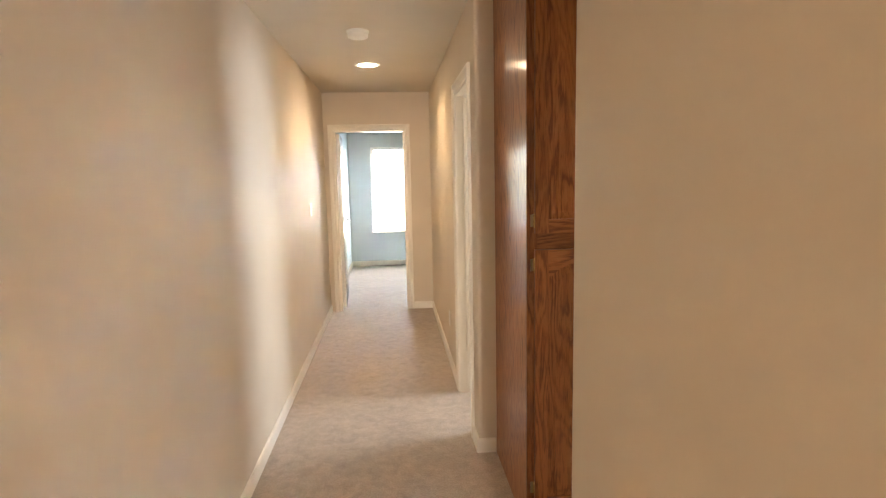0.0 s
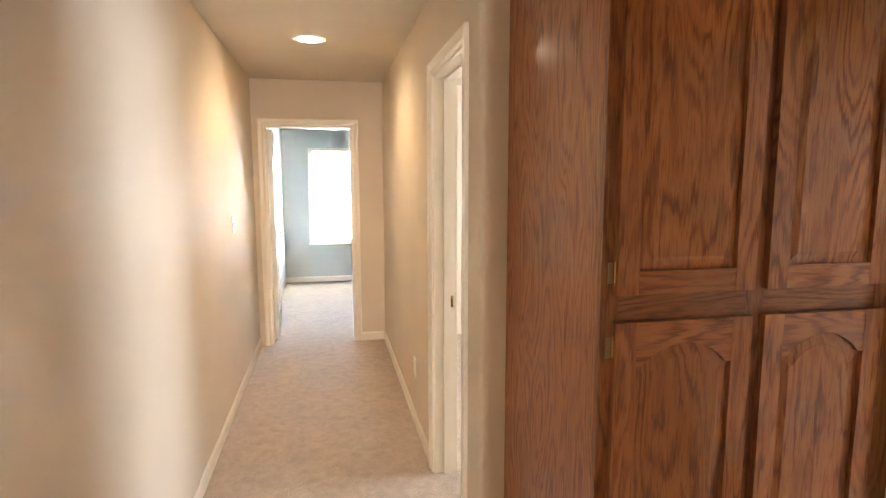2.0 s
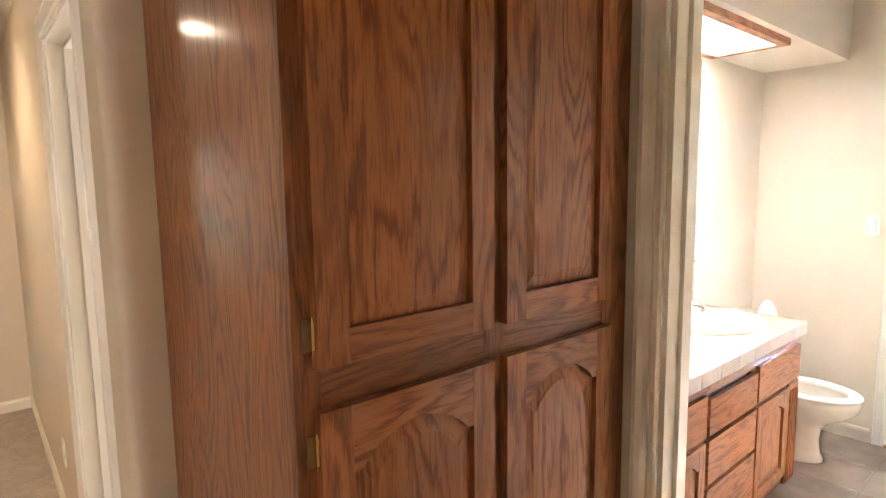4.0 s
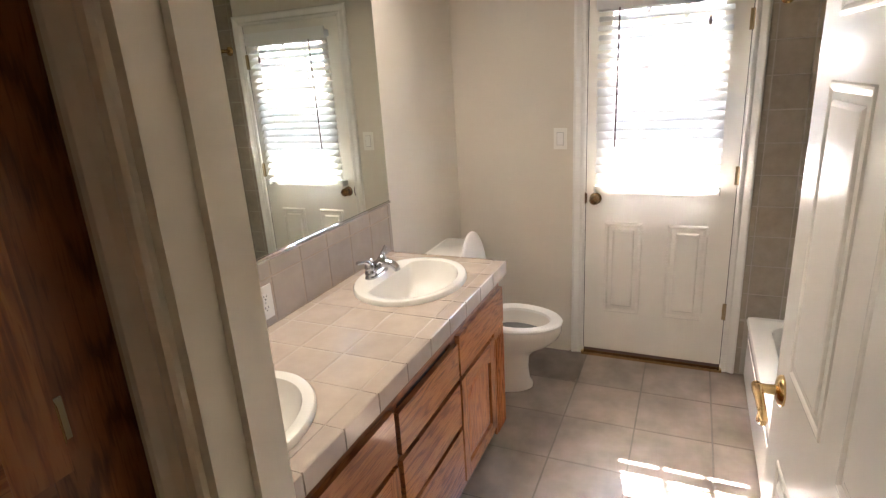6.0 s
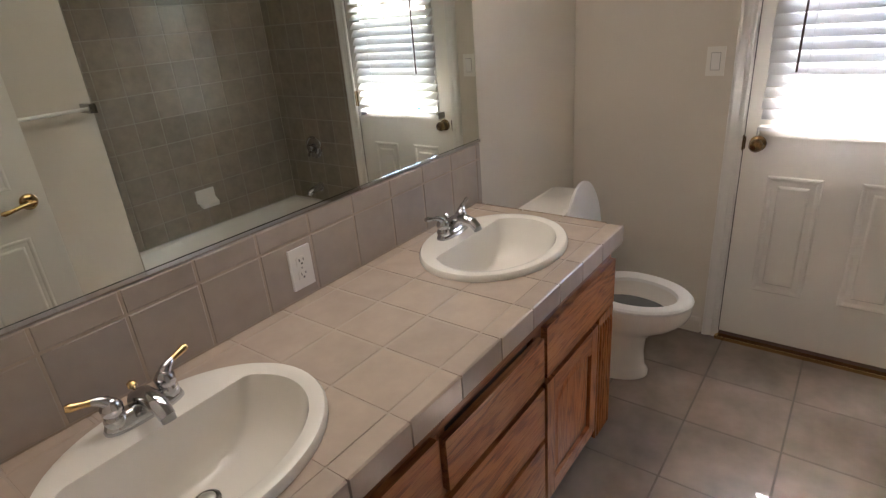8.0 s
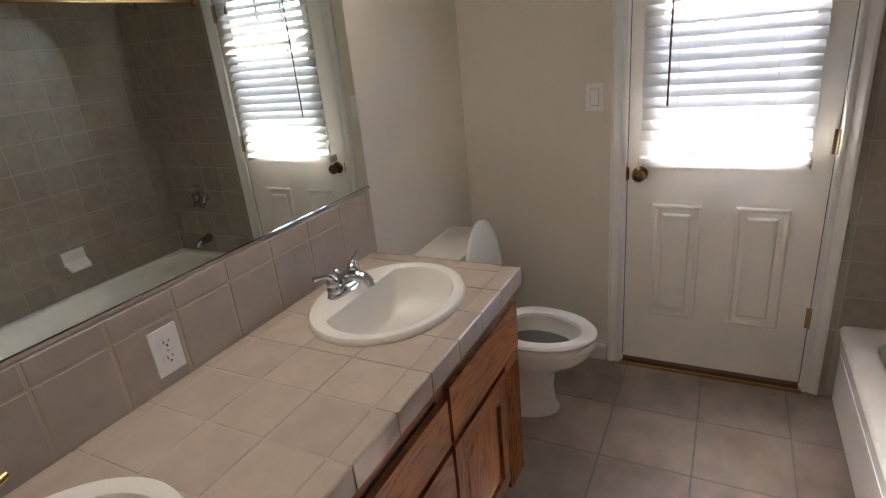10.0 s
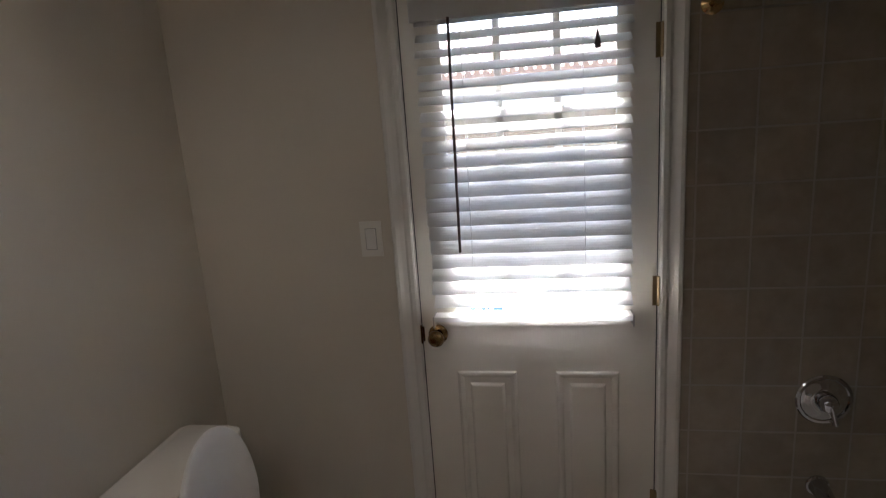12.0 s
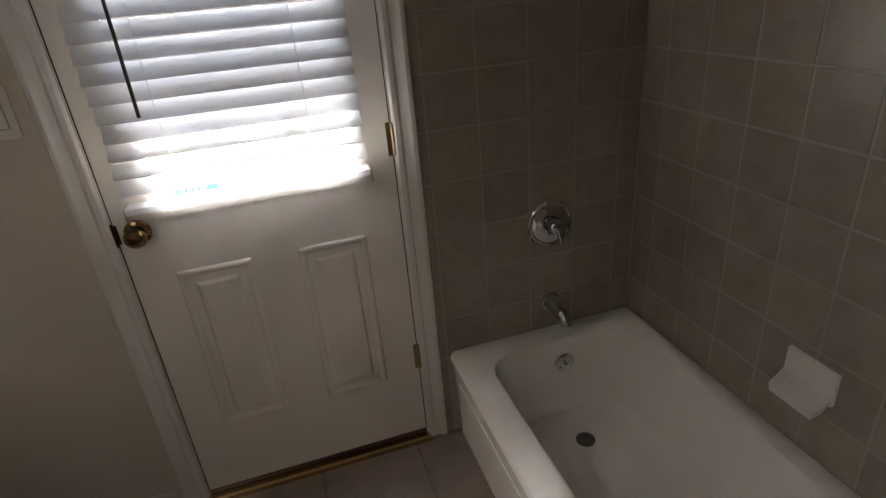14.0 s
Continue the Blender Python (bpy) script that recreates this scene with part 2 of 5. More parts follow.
def oval(cx, cy, z, a, b, n=40, power=2.0):
    out = []
    for i in range(n):
        t = 2 * math.pi * i / n
        c, s = math.cos(t), math.sin(t)
        out.append((cx + a * math.copysign(abs(c) ** (2 / power), c), cy + b * math.copysign(abs(s) ** (2 / power), s), z))
    return out


def tube(bm, pts, radii, n=12, caps=True):
    """A round bar along points, with a radius at each."""
    pts = [Vector(p) for p in pts]
    rings, up = [], None
    for i, p in enumerate(pts):
        d = (pts[min(i + 1, len(pts) - 1)] - pts[max(i - 1, 0)]).normalized()
        if up is None:
            up = d.orthogonal().normalized()
        up = (up - d * up.dot(d)).normalized()
        side = d.cross(up)
        r = radii[i] if isinstance(radii, (list, tuple)) else radii
        rings.append([p + (up * math.cos(2 * math.pi * k / n) + side * math.sin(2 * math.pi * k / n)) * r for k in range(n)])
    return loft(bm, rings, True, caps, caps)


def lathe(bm, profile, m, n=24):
    """Rings of (radius, height) about the local z of the pose m."""
    rings = [[m @ Vector((r * math.cos(2 * math.pi * k / n), r * math.sin(2 * math.pi * k / n), h)) for k in range(n)] for r, h in profile]
    return loft(bm, rings, True, True, True)


def facing(ox, oy, oz, way):
    """A pose whose u runs level, v up and w out of a wall that faces way ('-x', '+x', '-y', '+y')."""
    u, w = {"-y": ((1, 0, 0), (0, -1, 0)), "+y": ((-1, 0, 0), (0, 1, 0)), "-x": ((0, -1, 0), (-1, 0, 0)), "+x": ((0, 1, 0), (1, 0, 0))}[way]
    return Matrix(((u[0], 0, w[0], ox), (u[1], 0, w[1], oy), (0, 1, 0, oz), (0, 0, 0, 1)))


def mesh_of(bm, name, material, smooth=False):
    bmesh.ops.recalc_face_normals(bm, faces=bm.faces)
    me = bpy.data.meshes.new(name)
    bm.to_mesh(me)
    bm.free()
    me.materials.append(material)
    if smooth:
        me.shade_smooth()
        me.set_sharp_from_angle(angle=radians(38))
    return me


def thing(name, label, category, group="", at=(0, 0, 0)):
    ob = tagged(new(name), label, category, group)
    ob.location = at
    return ob


def part(name, bm, material, parent=None, label="", smooth=False, m=None):
    if m is not None:
        bm.transform(m)
    ob = new(name, mesh_of(bm, name, material, smooth))
    if parent is not None:
        off = Vector(parent.location)
        up = parent.parent
        while up is not None:
            off += Vector(up.location)
            up = up.parent
        if off.length > 0:
            ob.data.transform(Matrix.Translation(-off))
        ob.parent = parent
    if label:
        ob["label"] = label
    return ob


def structure(name, bm, material, label="", category="", smooth=False, m=None):
    return tagged(part(name, bm, material, None, "", smooth, m), label, category, "", "structure")

# ---- structure ----
XL, XR, YE, HC = 1.30, 2.48, 8.69, 2.46      # hall: side walls, end wall, ceiling
XN = 2.432                                   # the near stretch of the right-hand wall
DX0, DX1, DY0, DY1, DH = 3.465, 3.580, 3.672, 4.432, 2.085   # bath doorway
BX, BN, BS, BC = 6.212, 5.235, 2.90, 2.72    # bath: outer wall, vanity wall, tub wall, ceiling
TUBX, TUBY, TUBH = 4.69, 3.608, 0.35
XD0, XD1 = 3.715, 4.462                      # outer door leaf
T = 0.12
TOP = 2.9

structure("floor", boxes((XL - 0.06, XR + 0.06, -1.66, YE + 0.06, -0.1, 0.0), (XR + 0.06, DX0 + 0.06, 3.45, 5.24, -0.1, 0.0), (XR + 0.06, 5.6, 5.24, YE + 0.06, -0.1, 0.0), (0.6, 4.6, YE + 0.06, 12.1, -0.1, 0.0)), CARPET, "beige cut-pile carpet with foot marks", "carpet")
structure("floor_bath", boxes((DX0 + 0.06, BX + 0.03, BS - 0.1, BN + 0.1, -0.1, -0.0014)), GROUTD, "grey-beige tiled bathroom floor", "floor")

structure("wall_west", boxes((XL - T, XL, -1.6, 8.69, 0, TOP), (XL - T, XL, 8.81, 12.0, 0, TOP)), WALL, "cream painted hall wall with a soft sheen", "wall")
NR = 0.022
near = bmesh.new()
prism(near, [(XN, -1.6), (XR + T, -1.6), (XR + T, 3.40), (DX0, 3.40), (DX0, 3.515)] + [(XN + NR + NR * math.cos(radians(a)), 3.515 - NR + NR * math.sin(radians(a))) for a in (90, 105, 120, 135, 150, 165, 180)], 0, TOP)
structure("wall_east_near", near, WALL, "cream painted hall wall with rounded corner", "wall")
HD0, HD1, HDH = 5.46, 6.12, 2.07


def arc(cx, cy, r, a0, a1, n=6):
    return [(cx + r * math.cos(radians(a0 + (a1 - a0) * i / n)), cy + r * math.sin(radians(a0 + (a1 - a0) * i / n))) for i in range(n + 1)]


R = 0.022
stub = boxes((XR, XR + T, HD1, YE, 0, TOP), (XR, XR + T, HD0, HD1, HDH, TOP))
prism(stub, arc(XR + R, BN + R, R, 180, 270) + [(3.53, BN), (3.53, BN + T), (XR + T, BN + T), (XR + T, HD0), (XR, HD0)], 0, TOP)
structure("wall_east_far", stub, WALL, "cream painted wall beside an open doorway", "wall")
ED0, ED1, EDH = 1.410, 2.192, 2.050
structure("wall_end", boxes((XL - T, ED0, YE, YE + T, 0, TOP), (ED1, 5.6, YE, YE + T, 0, TOP), (ED0, ED1, YE, YE + T, EDH, TOP)), WALL, "cream end wall with a bedroom doorway", "wall")
structure("wall_bath_door", boxes((DX0, DX1, 3.40, DY0, 0, TOP), (DX0, DX1, DY1, BN, 0, TOP), (DX0, DX1, DY0, DY1, DH, TOP)), BATHWALL, "painted wall around the bathroom doorway", "wall")
structure("wall_alcove", boxes((DX0 - 0.003, DX0, 3.515, DY0, 0, HC), (DX0 - 0.003, DX0, DY1, 4.545, 0, HC), (DX0 - 0.003, DX0, DY0, DY1, DH, HC)), WALL, "cream alcove wall face", "wall")
structure("wall_bath_north", boxes((3.53, BX + T, BN, BN + T, 0, TOP)), BATHWALL, "off-white vanity wall", "wall")
structure("wall_bath_outer", boxes((BX, BX + T, BS - T, XD0 - 0.02, 0, TOP), (BX, BX + T, XD1 + 0.02, BN, 0, TOP), (BX, BX + T, XD0 - 0.02, XD1 + 0.02, 2.075, TOP)), BATHWALL, "off-white outer wall with a glazed door", "wall")
structure("wall_bath_south", boxes((DX1, BX, BS - T, BS, 0, TOP)), BATHWALL, "wall behind the bathtub", "wall")
structure("wall_tub_end", boxes((DX1, TUBX, BS, 3.575, 0, TOP)), BATHWALL, "off-white wall at the end of the bathtub", "wall")
structure("soffit", bevel(boxes((DX1, BX, 4.777, BN, 2.25, BC)), 0.012, 2), BATHWALL, "off-white lowered soffit over the vanity", "soffit")
structure("ceiling_bath", boxes((DX1, BX, BS, BN, BC, BC + 0.1)), BATHWALL, "off-white bathroom ceiling", "ceiling")
structure("ceiling", boxes((XL, XR, -1.6, YE, HC, HC + 0.1), (XR, DX0, 3.515, BN, HC, HC + 0.1)), CEIL, "beige textured hall ceiling", "ceiling")
structure("ceiling_bedroom", boxes((0.6, 4.6, YE + T, 12.0, HC, HC + 0.1)), CEIL, "pale bedroom ceiling", "ceiling")
structure("ceiling_side_room", boxes((XR + T, 5.5, BN + T, YE, HC, HC + 0.1)), CEIL, "pale side room ceiling", "ceiling")
# bedroom beyond the hall
BW0, BW1, BZ0, BZ1 = 1.685, 2.74, 0.59, 2.03
structure("wall_bedroom_far", boxes((0.6, BW0, 12.0, 12.12, 0, TOP), (BW1, 4.6, 12.0, 12.12, 0, TOP), (BW0, BW1, 12.0, 12.12, 0, BZ0), (BW0, BW1, 12.0, 12.12, BZ1, TOP)), BLUEWALL, "pale blue-grey bedroom wall with a window", "wall")
structure("wall_bedroom_west", boxes((XL - 0.004, XL + 0.004, YE + T, 12.0, 0, HC)), BLUEWALL, "pale blue-grey bedroom side wall", "wall")
structure("wall_bedroom_east", boxes((4.5, 4.6, YE + T, 12.0, 0, TOP)), BLUEWALL, "pale blue-grey bedroom side wall", "wall")
structure("wall_bedroom_south", boxes((ED1 + 0.1, 4.5, YE + T, YE + T + 0.006, 0, HC)), BLUEWALL, "pale blue-grey wall beside the doorway", "wall")
# side room behind the hall doorway
structure("wall_side_room_outer", boxes((5.5, 5.6, BN + T, 5.55, 0, TOP), (5.5, 5.6, 7.05, YE, 0, TOP), (5.5, 5.6, 5.55, 7.05, 0, 0.65), (5.5, 5.6, 5.55, 7.05, 2.05, TOP), (5.59, 5.6, 5.55, 7.05, 0.65, 2.05)), BATHWALL, "pale side room wall with a window opening", "wall")
# the near end of the hall, behind the start of the walk
# The closed slot in this wall only houses the added fill lamp.
structure("wall_rear", boxes((XL - T, 2.13, -1.72, -1.6, 0, TOP), (2.41, XR + T, -1.72, -1.6, 0, TOP), (2.13, 2.41, -1.72, -1.6, 0, 0.58), (2.13, 2.41, -1.72, -1.6, 2.12, TOP), (2.13, 2.41, -1.72, -1.70, 0.58, 2.12)), WALL, "cream wall closing the hall", "wall")

CASING = [(0.0, 0.0), (0.0, 0.008), (0.006, 0.012), (0.018, 0.012), (0.026, 0.008), (0.040, 0.013), (0.052, 0.019), (0.062, 0.019), (0.066, 0.014), (0.066, 0.0)]


def casing_set(name, m, width, height, label, sill=0.0, mat_=None):
    """Moulded casing on three sides of an opening; u runs along the wall from its middle, w out of the wall."""
    holder = thing(name, label, "door frame")
    tagged(holder, kind="structure")
    cw = 0.066
    for side in (-1, 1):
        bm = bmesh.new()
        prof = [(side * (width / 2 - 0.004 + a), o) for a, o in CASING]
        lo = [bm.verts.new((u, sill, o)) for u, o in prof]
        hi = [bm.verts.new((side * (width / 2 - 0.004 + a), height - 0.004 + a, o)) for a, o in CASING]
        bm.faces.new(lo)
        bm.faces.new(hi)
        for i in range(len(prof)):
            j = (i + 1) % len(prof)
            bm.faces.new((lo[i], lo[j], hi[j], hi[i]))
        part("side_casing", bm, mat_ or TRIM, holder, m=m)
    bm = bmesh.new()
    le = [bm.verts.new((-(width / 2 - 0.004 + a), height - 0.004 + a, o)) for a, o in CASING]
    ri = [bm.verts.new(((width / 2 - 0.004 + a), height - 0.004 + a, o)) for a, o in CASING]
    bm.faces.new(le)
    bm.faces.new(ri)
    for i in range(len(CASING)):
        j = (i + 1) % len(CASING)
        bm.faces.new((le[i], le[j], ri[j], ri[i]))
    part("head_casing", bm, mat_ or TRIM, holder, m=m)
    return holder


def jamb_set(holder, x0, x1, y0, y1, h, along, stop=0.0):
    """Lining boards of an opening; along: the axis that the wall runs along."""
    t = 0.018
    if along == "y":
        part("jamb", boxes((x0 - 0.002, x1 + 0.002, y0, y0 + t, 0, h)), TRIM, holder)
        part("jamb", boxes((x0 - 0.002, x1 + 0.002, y1 - t, y1, 0, h)), TRIM, holder)
        part("head_jamb", boxes((x0 - 0.002, x1 + 0.002, y0 + t, y1 - t, h - t, h)), TRIM, holder)
        if stop:
            part("door_stop", boxes((stop, stop + 0.035, y1 - t - 0.011, y1 - t, 0, h - t)), TRIM, holder)
            part("door_stop", boxes((stop, stop + 0.035, y0 + t, y1 - t - 0.011, h - t - 0.011, h - t)), TRIM, holder)
    else:
        part("jamb", boxes((x0, x0 + t, y0 - 0.002, y1 + 0.002, 0, h)), TRIM, holder)
        part("jamb", boxes((x1 - t, x1, y0 - 0.002, y1 + 0.002, 0, h)), TRIM, holder)
        part("head_jamb", boxes((x0 + t, x1 - t, y0 - 0.002, y1 + 0.002, h - t, h)), TRIM, holder)


cs = casing_set("door_frame_bath", facing(DX0 - 0.003, (DY0 + DY1) / 2, 0, "-x"), DY1 - DY0, DH, "cream moulded casing round the bathroom doorway")
jamb_set(cs, DX0 - 0.001, DX1 + 0.001, DY0, DY1, DH, "y", 3.515)
casing_set("door_frame_bath_inside", facing(DX1, (DY0 + DY1) / 2, 0, "+x"), DY1 - DY0, DH, "off-white moulded casing on the bathroom side", 0.0, BATHTRIM)
cs = casing_set("door_frame_hall", facing(XR, (HD0 + HD1) / 2, 0, "-x"), HD1 - HD0, HDH, "cream moulded casing round the side doorway")
jamb_set(cs, XR + 0.001, XR + T - 0.001, HD0, HD1, HDH, "y", XR + 0.05)
strike = thing("strike_plate", "aged brass strike plate on a door jamb", "strike plate")
part("plate", boxes((XR + 0.070, XR + 0.100, HD1 - 0.021, HD1 - 0.0185, 0.905, 0.965)), OLDBRASS, strike)
part("latch_hole", boxes((XR + 0.079, XR + 0.093, HD1 - 0.023, HD1 - 0.0212, 0.922, 0.948)), BLACK, strike)
cs = casing_set("door_frame_bedroom", facing((ED0 + ED1) / 2, YE, 0, "-y"), ED1 - ED0, EDH, "cream moulded casing round the bedroom doorway")
jamb_set(cs, ED0, ED1, YE + 0.001, YE + T - 0.001, EDH, "x")
cs = casing_set("door_frame_outer", facing(BX, (XD0 + XD1) / 2, 0, "-x"), XD1 - XD0 + 0.022, 2.065, "off-white moulded casing round the outer door", 0.0, BATHTRIM)
part("jamb", boxes((BX - 0.001, BX + T, XD0 - 0.02, XD0 - 0.003, 0, 2.075)), BATHTRIM, cs)
part("jamb", boxes((BX - 0.001, BX + T, XD1 + 0.003, XD1 + 0.02, 0, 2.075)), BATHTRIM, cs)
part("door_stop", boxes((BX + 0.052, BX + 0.075, XD0 - 0.003, XD0 + 0.012, 0, 2.062)), BATHTRIM, cs)
part("door_stop", boxes((BX + 0.052, BX + 0.075, XD1 - 0.012, XD1 + 0.003, 0, 2.062)), BATHTRIM, cs)
part("door_stop", boxes((BX + 0.052, BX + 0.075, XD0 + 0.012, XD1 - 0.012, 2.048, 2.062)), BATHTRIM, cs)
part("head_jamb", boxes((BX - 0.001, BX + T, XD0 - 0.003, XD1 + 0.003, 2.062, 2.075)), BATHTRIM, cs)

BASEP = [(0, 0), (0.013, 0), (0.013, 0.062), (0.010, 0.072), (0.005, 0.080), (0, 0.080)]


def baseboard(ax, c, a, b, out, mtl=None):
    """A moulded skirting along x or y at wall plane c, standing out to side out."""
    bm = bmesh.new()
    if ax == "y":
        loft(bm, [[(c + out * o, p, z) for o, z in BASEP] for p in (a, b)], True, True, True)
    else:
        loft(bm, [[(p, c + out * o, z) for o, z in BASEP] for p in (a, b)], True, True, True)
    structure("baseboard", bm, mtl or TRIM, "cream painted baseboard", "baseboard")


baseboard("y", XL, -1.6, YE, 1)
baseboard("y", XN, -1.6, 3.528, -1)
baseboard("x", 3.515, XN, DX0 - 0.02, 1)
baseboard("y", XR, 5.222, HD0 - 0.064, -1)
baseboard("x", BN, XR, 2.572, -1)
baseboard("y", XR, HD1 + 0.064, YE, -1)
baseboard("x", YE, ED1 + 0.064, XR - 0.013, -1)
baseboard("x", 12.0, XL, 4.5, -1)
baseboard("y", XL + 0.004, 9.6, 11.98, 1)
baseboard("y", BX, XD1 + 0.085, BN, -1, BATHWALL)
baseboard("x", BN, 5.30, BX - 0.013, -1, BATHWALL)


def panel_set(bm, u0, u1, v0, v1, w, deep=0.006, a=0.012, b=0.030):
    """A moulded panel on a face at w: an outer bead, a channel, then a flat raised field."""
    def ring(k, h):
        return [(u0 + k, v0 + k, w + h), (u1 - k, v0 + k, w + h), (u1 - k, v1 - k, w + h), (u0 + k, v1 - k, w + h)]
    loft(bm, [ring(0, 0.0002), ring(a * 0.25, deep * 0.55), ring(a * 0.6, deep * 0.7), ring(a, deep * 0.45), ring(a * 1.35, 0.0004), ring(b, 0.0006), ring(b + 0.005, deep * 0.75), ring(b + 0.009, deep)], True, False, True)
    return bm


def butt_hinge(parent, m, mtl, h=0.09):
    hg = part("hinge", boxes((-0.012, 0.004, -h / 2, h / 2, 0, 0.002)), mtl, parent, "brass butt hinge", m=m)
    bm = bmesh.new()
    tube(bm, [(0.006, -h / 2, 0.006), (0.006, -h / 2 + 0.004, 0.006), (0.006, h / 2 - 0.004, 0.006), (0.006, h / 2, 0.006)], [0.004, 0.0058, 0.0058, 0.004], 10)
    part("hinge_knuckle", bm, mtl, hg, m=m)
    return hg


def inside_door(name, label, hinge_xy, width, height, angle, lever_material):
    """A moulded six-panel door with a lever; local x runs from the hinge, y is the thickness."""
    d = thing(name, label, "door", at=(0, 0, 0))
    t = 0.035
    part("leaf", bevel(boxes((0, width, -t / 2, t / 2, 0.012, height)), 0.0015, 1), DOORW, d)
    st, mid = 0.105, 0.10
    cols = ((st, width / 2 - mid / 2), (width / 2 + mid / 2, width - st))
    rows = ((0.22, 0.86), (1.06, 1.62), (1.72, height - 0.12))
    for s, way in ((1, facing(0, t / 2, 0, "+y")), (-1, facing(0, -t / 2, 0, "-y"))):
        for c0, c1 in cols:
            for r0, r1 in rows:
                bm = panel_set(bmesh.new(), -c1 if s > 0 else c0, -c0 if s > 0 else c1, r0, r1, 0.0)
                part("door_panel", bm, DOORW, d, m=way)
    lx, lz = width - 0.065, 1.0
    for s in (1, -1):
        m = Matrix.Translation((lx, s * t / 2, lz)) @ (Matrix.Rotation(radians(-90 * s), 4, "X"))
        rose = part("rose", lathe(bmesh.new(), [(0.033, 0.0), (0.033, 0.004), (0.029, 0.009), (0.020, 0.012), (0.013, 0.014)], m), lever_material, d, "polished brass rose", True)
        bm = tube(bmesh.new(), [m @ Vector(p) for p in ((0, 0, 0.010), (0, 0, 0.030), (0, 0, 0.052))], [0.011, 0.010, 0.012], 14)
        bmesh.ops.recalc_face_normals(bm, faces=bm.faces)
        y = s * (t / 2 + 0.047)
        tube(bm, [(lx + 0.012, y, lz), (lx - 0.01, y, lz), (lx - 0.04, y, lz - 0.004), (lx - 0.075, y, lz - 0.012), (lx - 0.10, y + s * 0.004, lz - 0.014), (lx - 0.112, y + s * 0.004, lz - 0.013)], [0.010, 0.011, 0.009, 0.0085, 0.011, 0.006], 14)
        part("lever", bm, lever_material, rose, "polished brass lever", True)
    part("latch_plate", boxes((width, width + 0.0015, -0.012, 0.012, lz - 0.03, lz + 0.03)), lever_material, d)
    for hz in (0.25, 1.05, 1.82):
        butt_hinge(d, Matrix.Translation((0, 0, hz)) @ facing(0, -t / 2, 0, "-y"), lever_material)
    d.matrix_basis = Matrix.Translation((hinge_xy[0], hinge_xy[1], 0)) @ Matrix.Rotation(radians(angle), 4, "Z")
    return d


inside_door("bathroom_door", "open off-white moulded panel door with brass lever handles", (DX1 + 0.008, DY0 + 0.002), 0.765, 2.02, 3.1, BRASS)
inside_door("bedroom_door", "open off-white moulded panel door against the bedroom wall", (ED0 + 0.035, YE + T + 0.012), 0.735, 2.02, 92.5, STEEL)

# ---- windows of the far rooms ----
win = tagged(thing("window_1", "bright white-framed bedroom window with a raised blind", "window"), kind="structure")
for d in ((BW0, BW0 + 0.05, 12.03, 12.09, BZ0, BZ1), (BW1 - 0.05, BW1, 12.03, 12.09, BZ0, BZ1), (BW0 + 0.05, BW1 - 0.05, 12.03, 12.09, BZ0, BZ0 + 0.05), (BW0 + 0.05, BW1 - 0.05, 12.03, 12.09, BZ1 - 0.05, BZ1)):
    part("window_frame", boxes(d), PLASTIC, win)
gl = part("pane", boxes((BW0 + 0.05, BW1 - 0.05, 12.055, 12.06, BZ0 + 0.05, BZ1 - 0.05)), GLASS, win)
gl.visible_shadow = False
part("window_sill", rbox(BW0 - 0.02, BW1 + 0.02, 11.975, 12.03, BZ0 - 0.018, BZ0 + 0.001), TRIM, win)
bl = thing("window_blind", "white horizontal blind in the bedroom window", "blind")
part("headrail", boxes((BW0 + 0.01, BW1 - 0.01, 11.985, 12.025, BZ1 - 0.05, BZ1 - 0.004)), BLIND, bl)
slat = None
for i in range(30):
    z = BZ1 - 0.075 - i * 0.0435
    bm = boxes((-(BW1 - BW0) / 2 + 0.012, (BW1 - BW0) / 2 - 0.012, -0.022, 0.022, -0.0012, 0.0012))
    if slat is None:
        slat = mesh_of(bm, "blind_slat", BLIND)
    else:
        bm.free()
    ob = new("slat", slat)
    ob.parent = bl
    ob.matrix_basis = pose((BW0 + BW1) / 2, 12.003, z, 8 if i < 29 else 0, 0, 0)
part("bottom_rail", boxes((BW0 + 0.012, BW1 - 0.012, 11.985, 12.022, BZ0 + 0.035, BZ0 + 0.055)), BLIND, bl)
win = tagged(thing("window_2", "white-framed side room window", "window"), kind="structure")
for d in ((5.53, 5.58, 5.55, 5.60, 0.65, 2.05), (5.53, 5.58, 7.0, 7.05, 0.65, 2.05), (5.53, 5.58, 5.60, 7.0, 0.65, 0.70), (5.53, 5.58, 5.60, 7.0, 2.0, 2.05)):
    part("window_frame", boxes(d), PLASTIC, win)

# ---- linen cabinet in the hall alcove ----
CX0, CX1, CF = 2.577, 3.430, 4.525


def arch_line(u0, u1, v, rise, shoulder=0.035, n=14):
    """The lower line of a cathedral rail, from u0 to u1: flat shoulders, then an arch."""
    pts = [(u0, v)]
    a, b = u0 + shoulder * 0.4, u1 - shoulder * 0.4
    for i in range(n + 1):
        s = i / n
        k = math.sin(math.pi * s) ** 0.75
        pts.append((a + (b - a) * s, v + rise * k))
    pts.append((u1, v))
    return pts


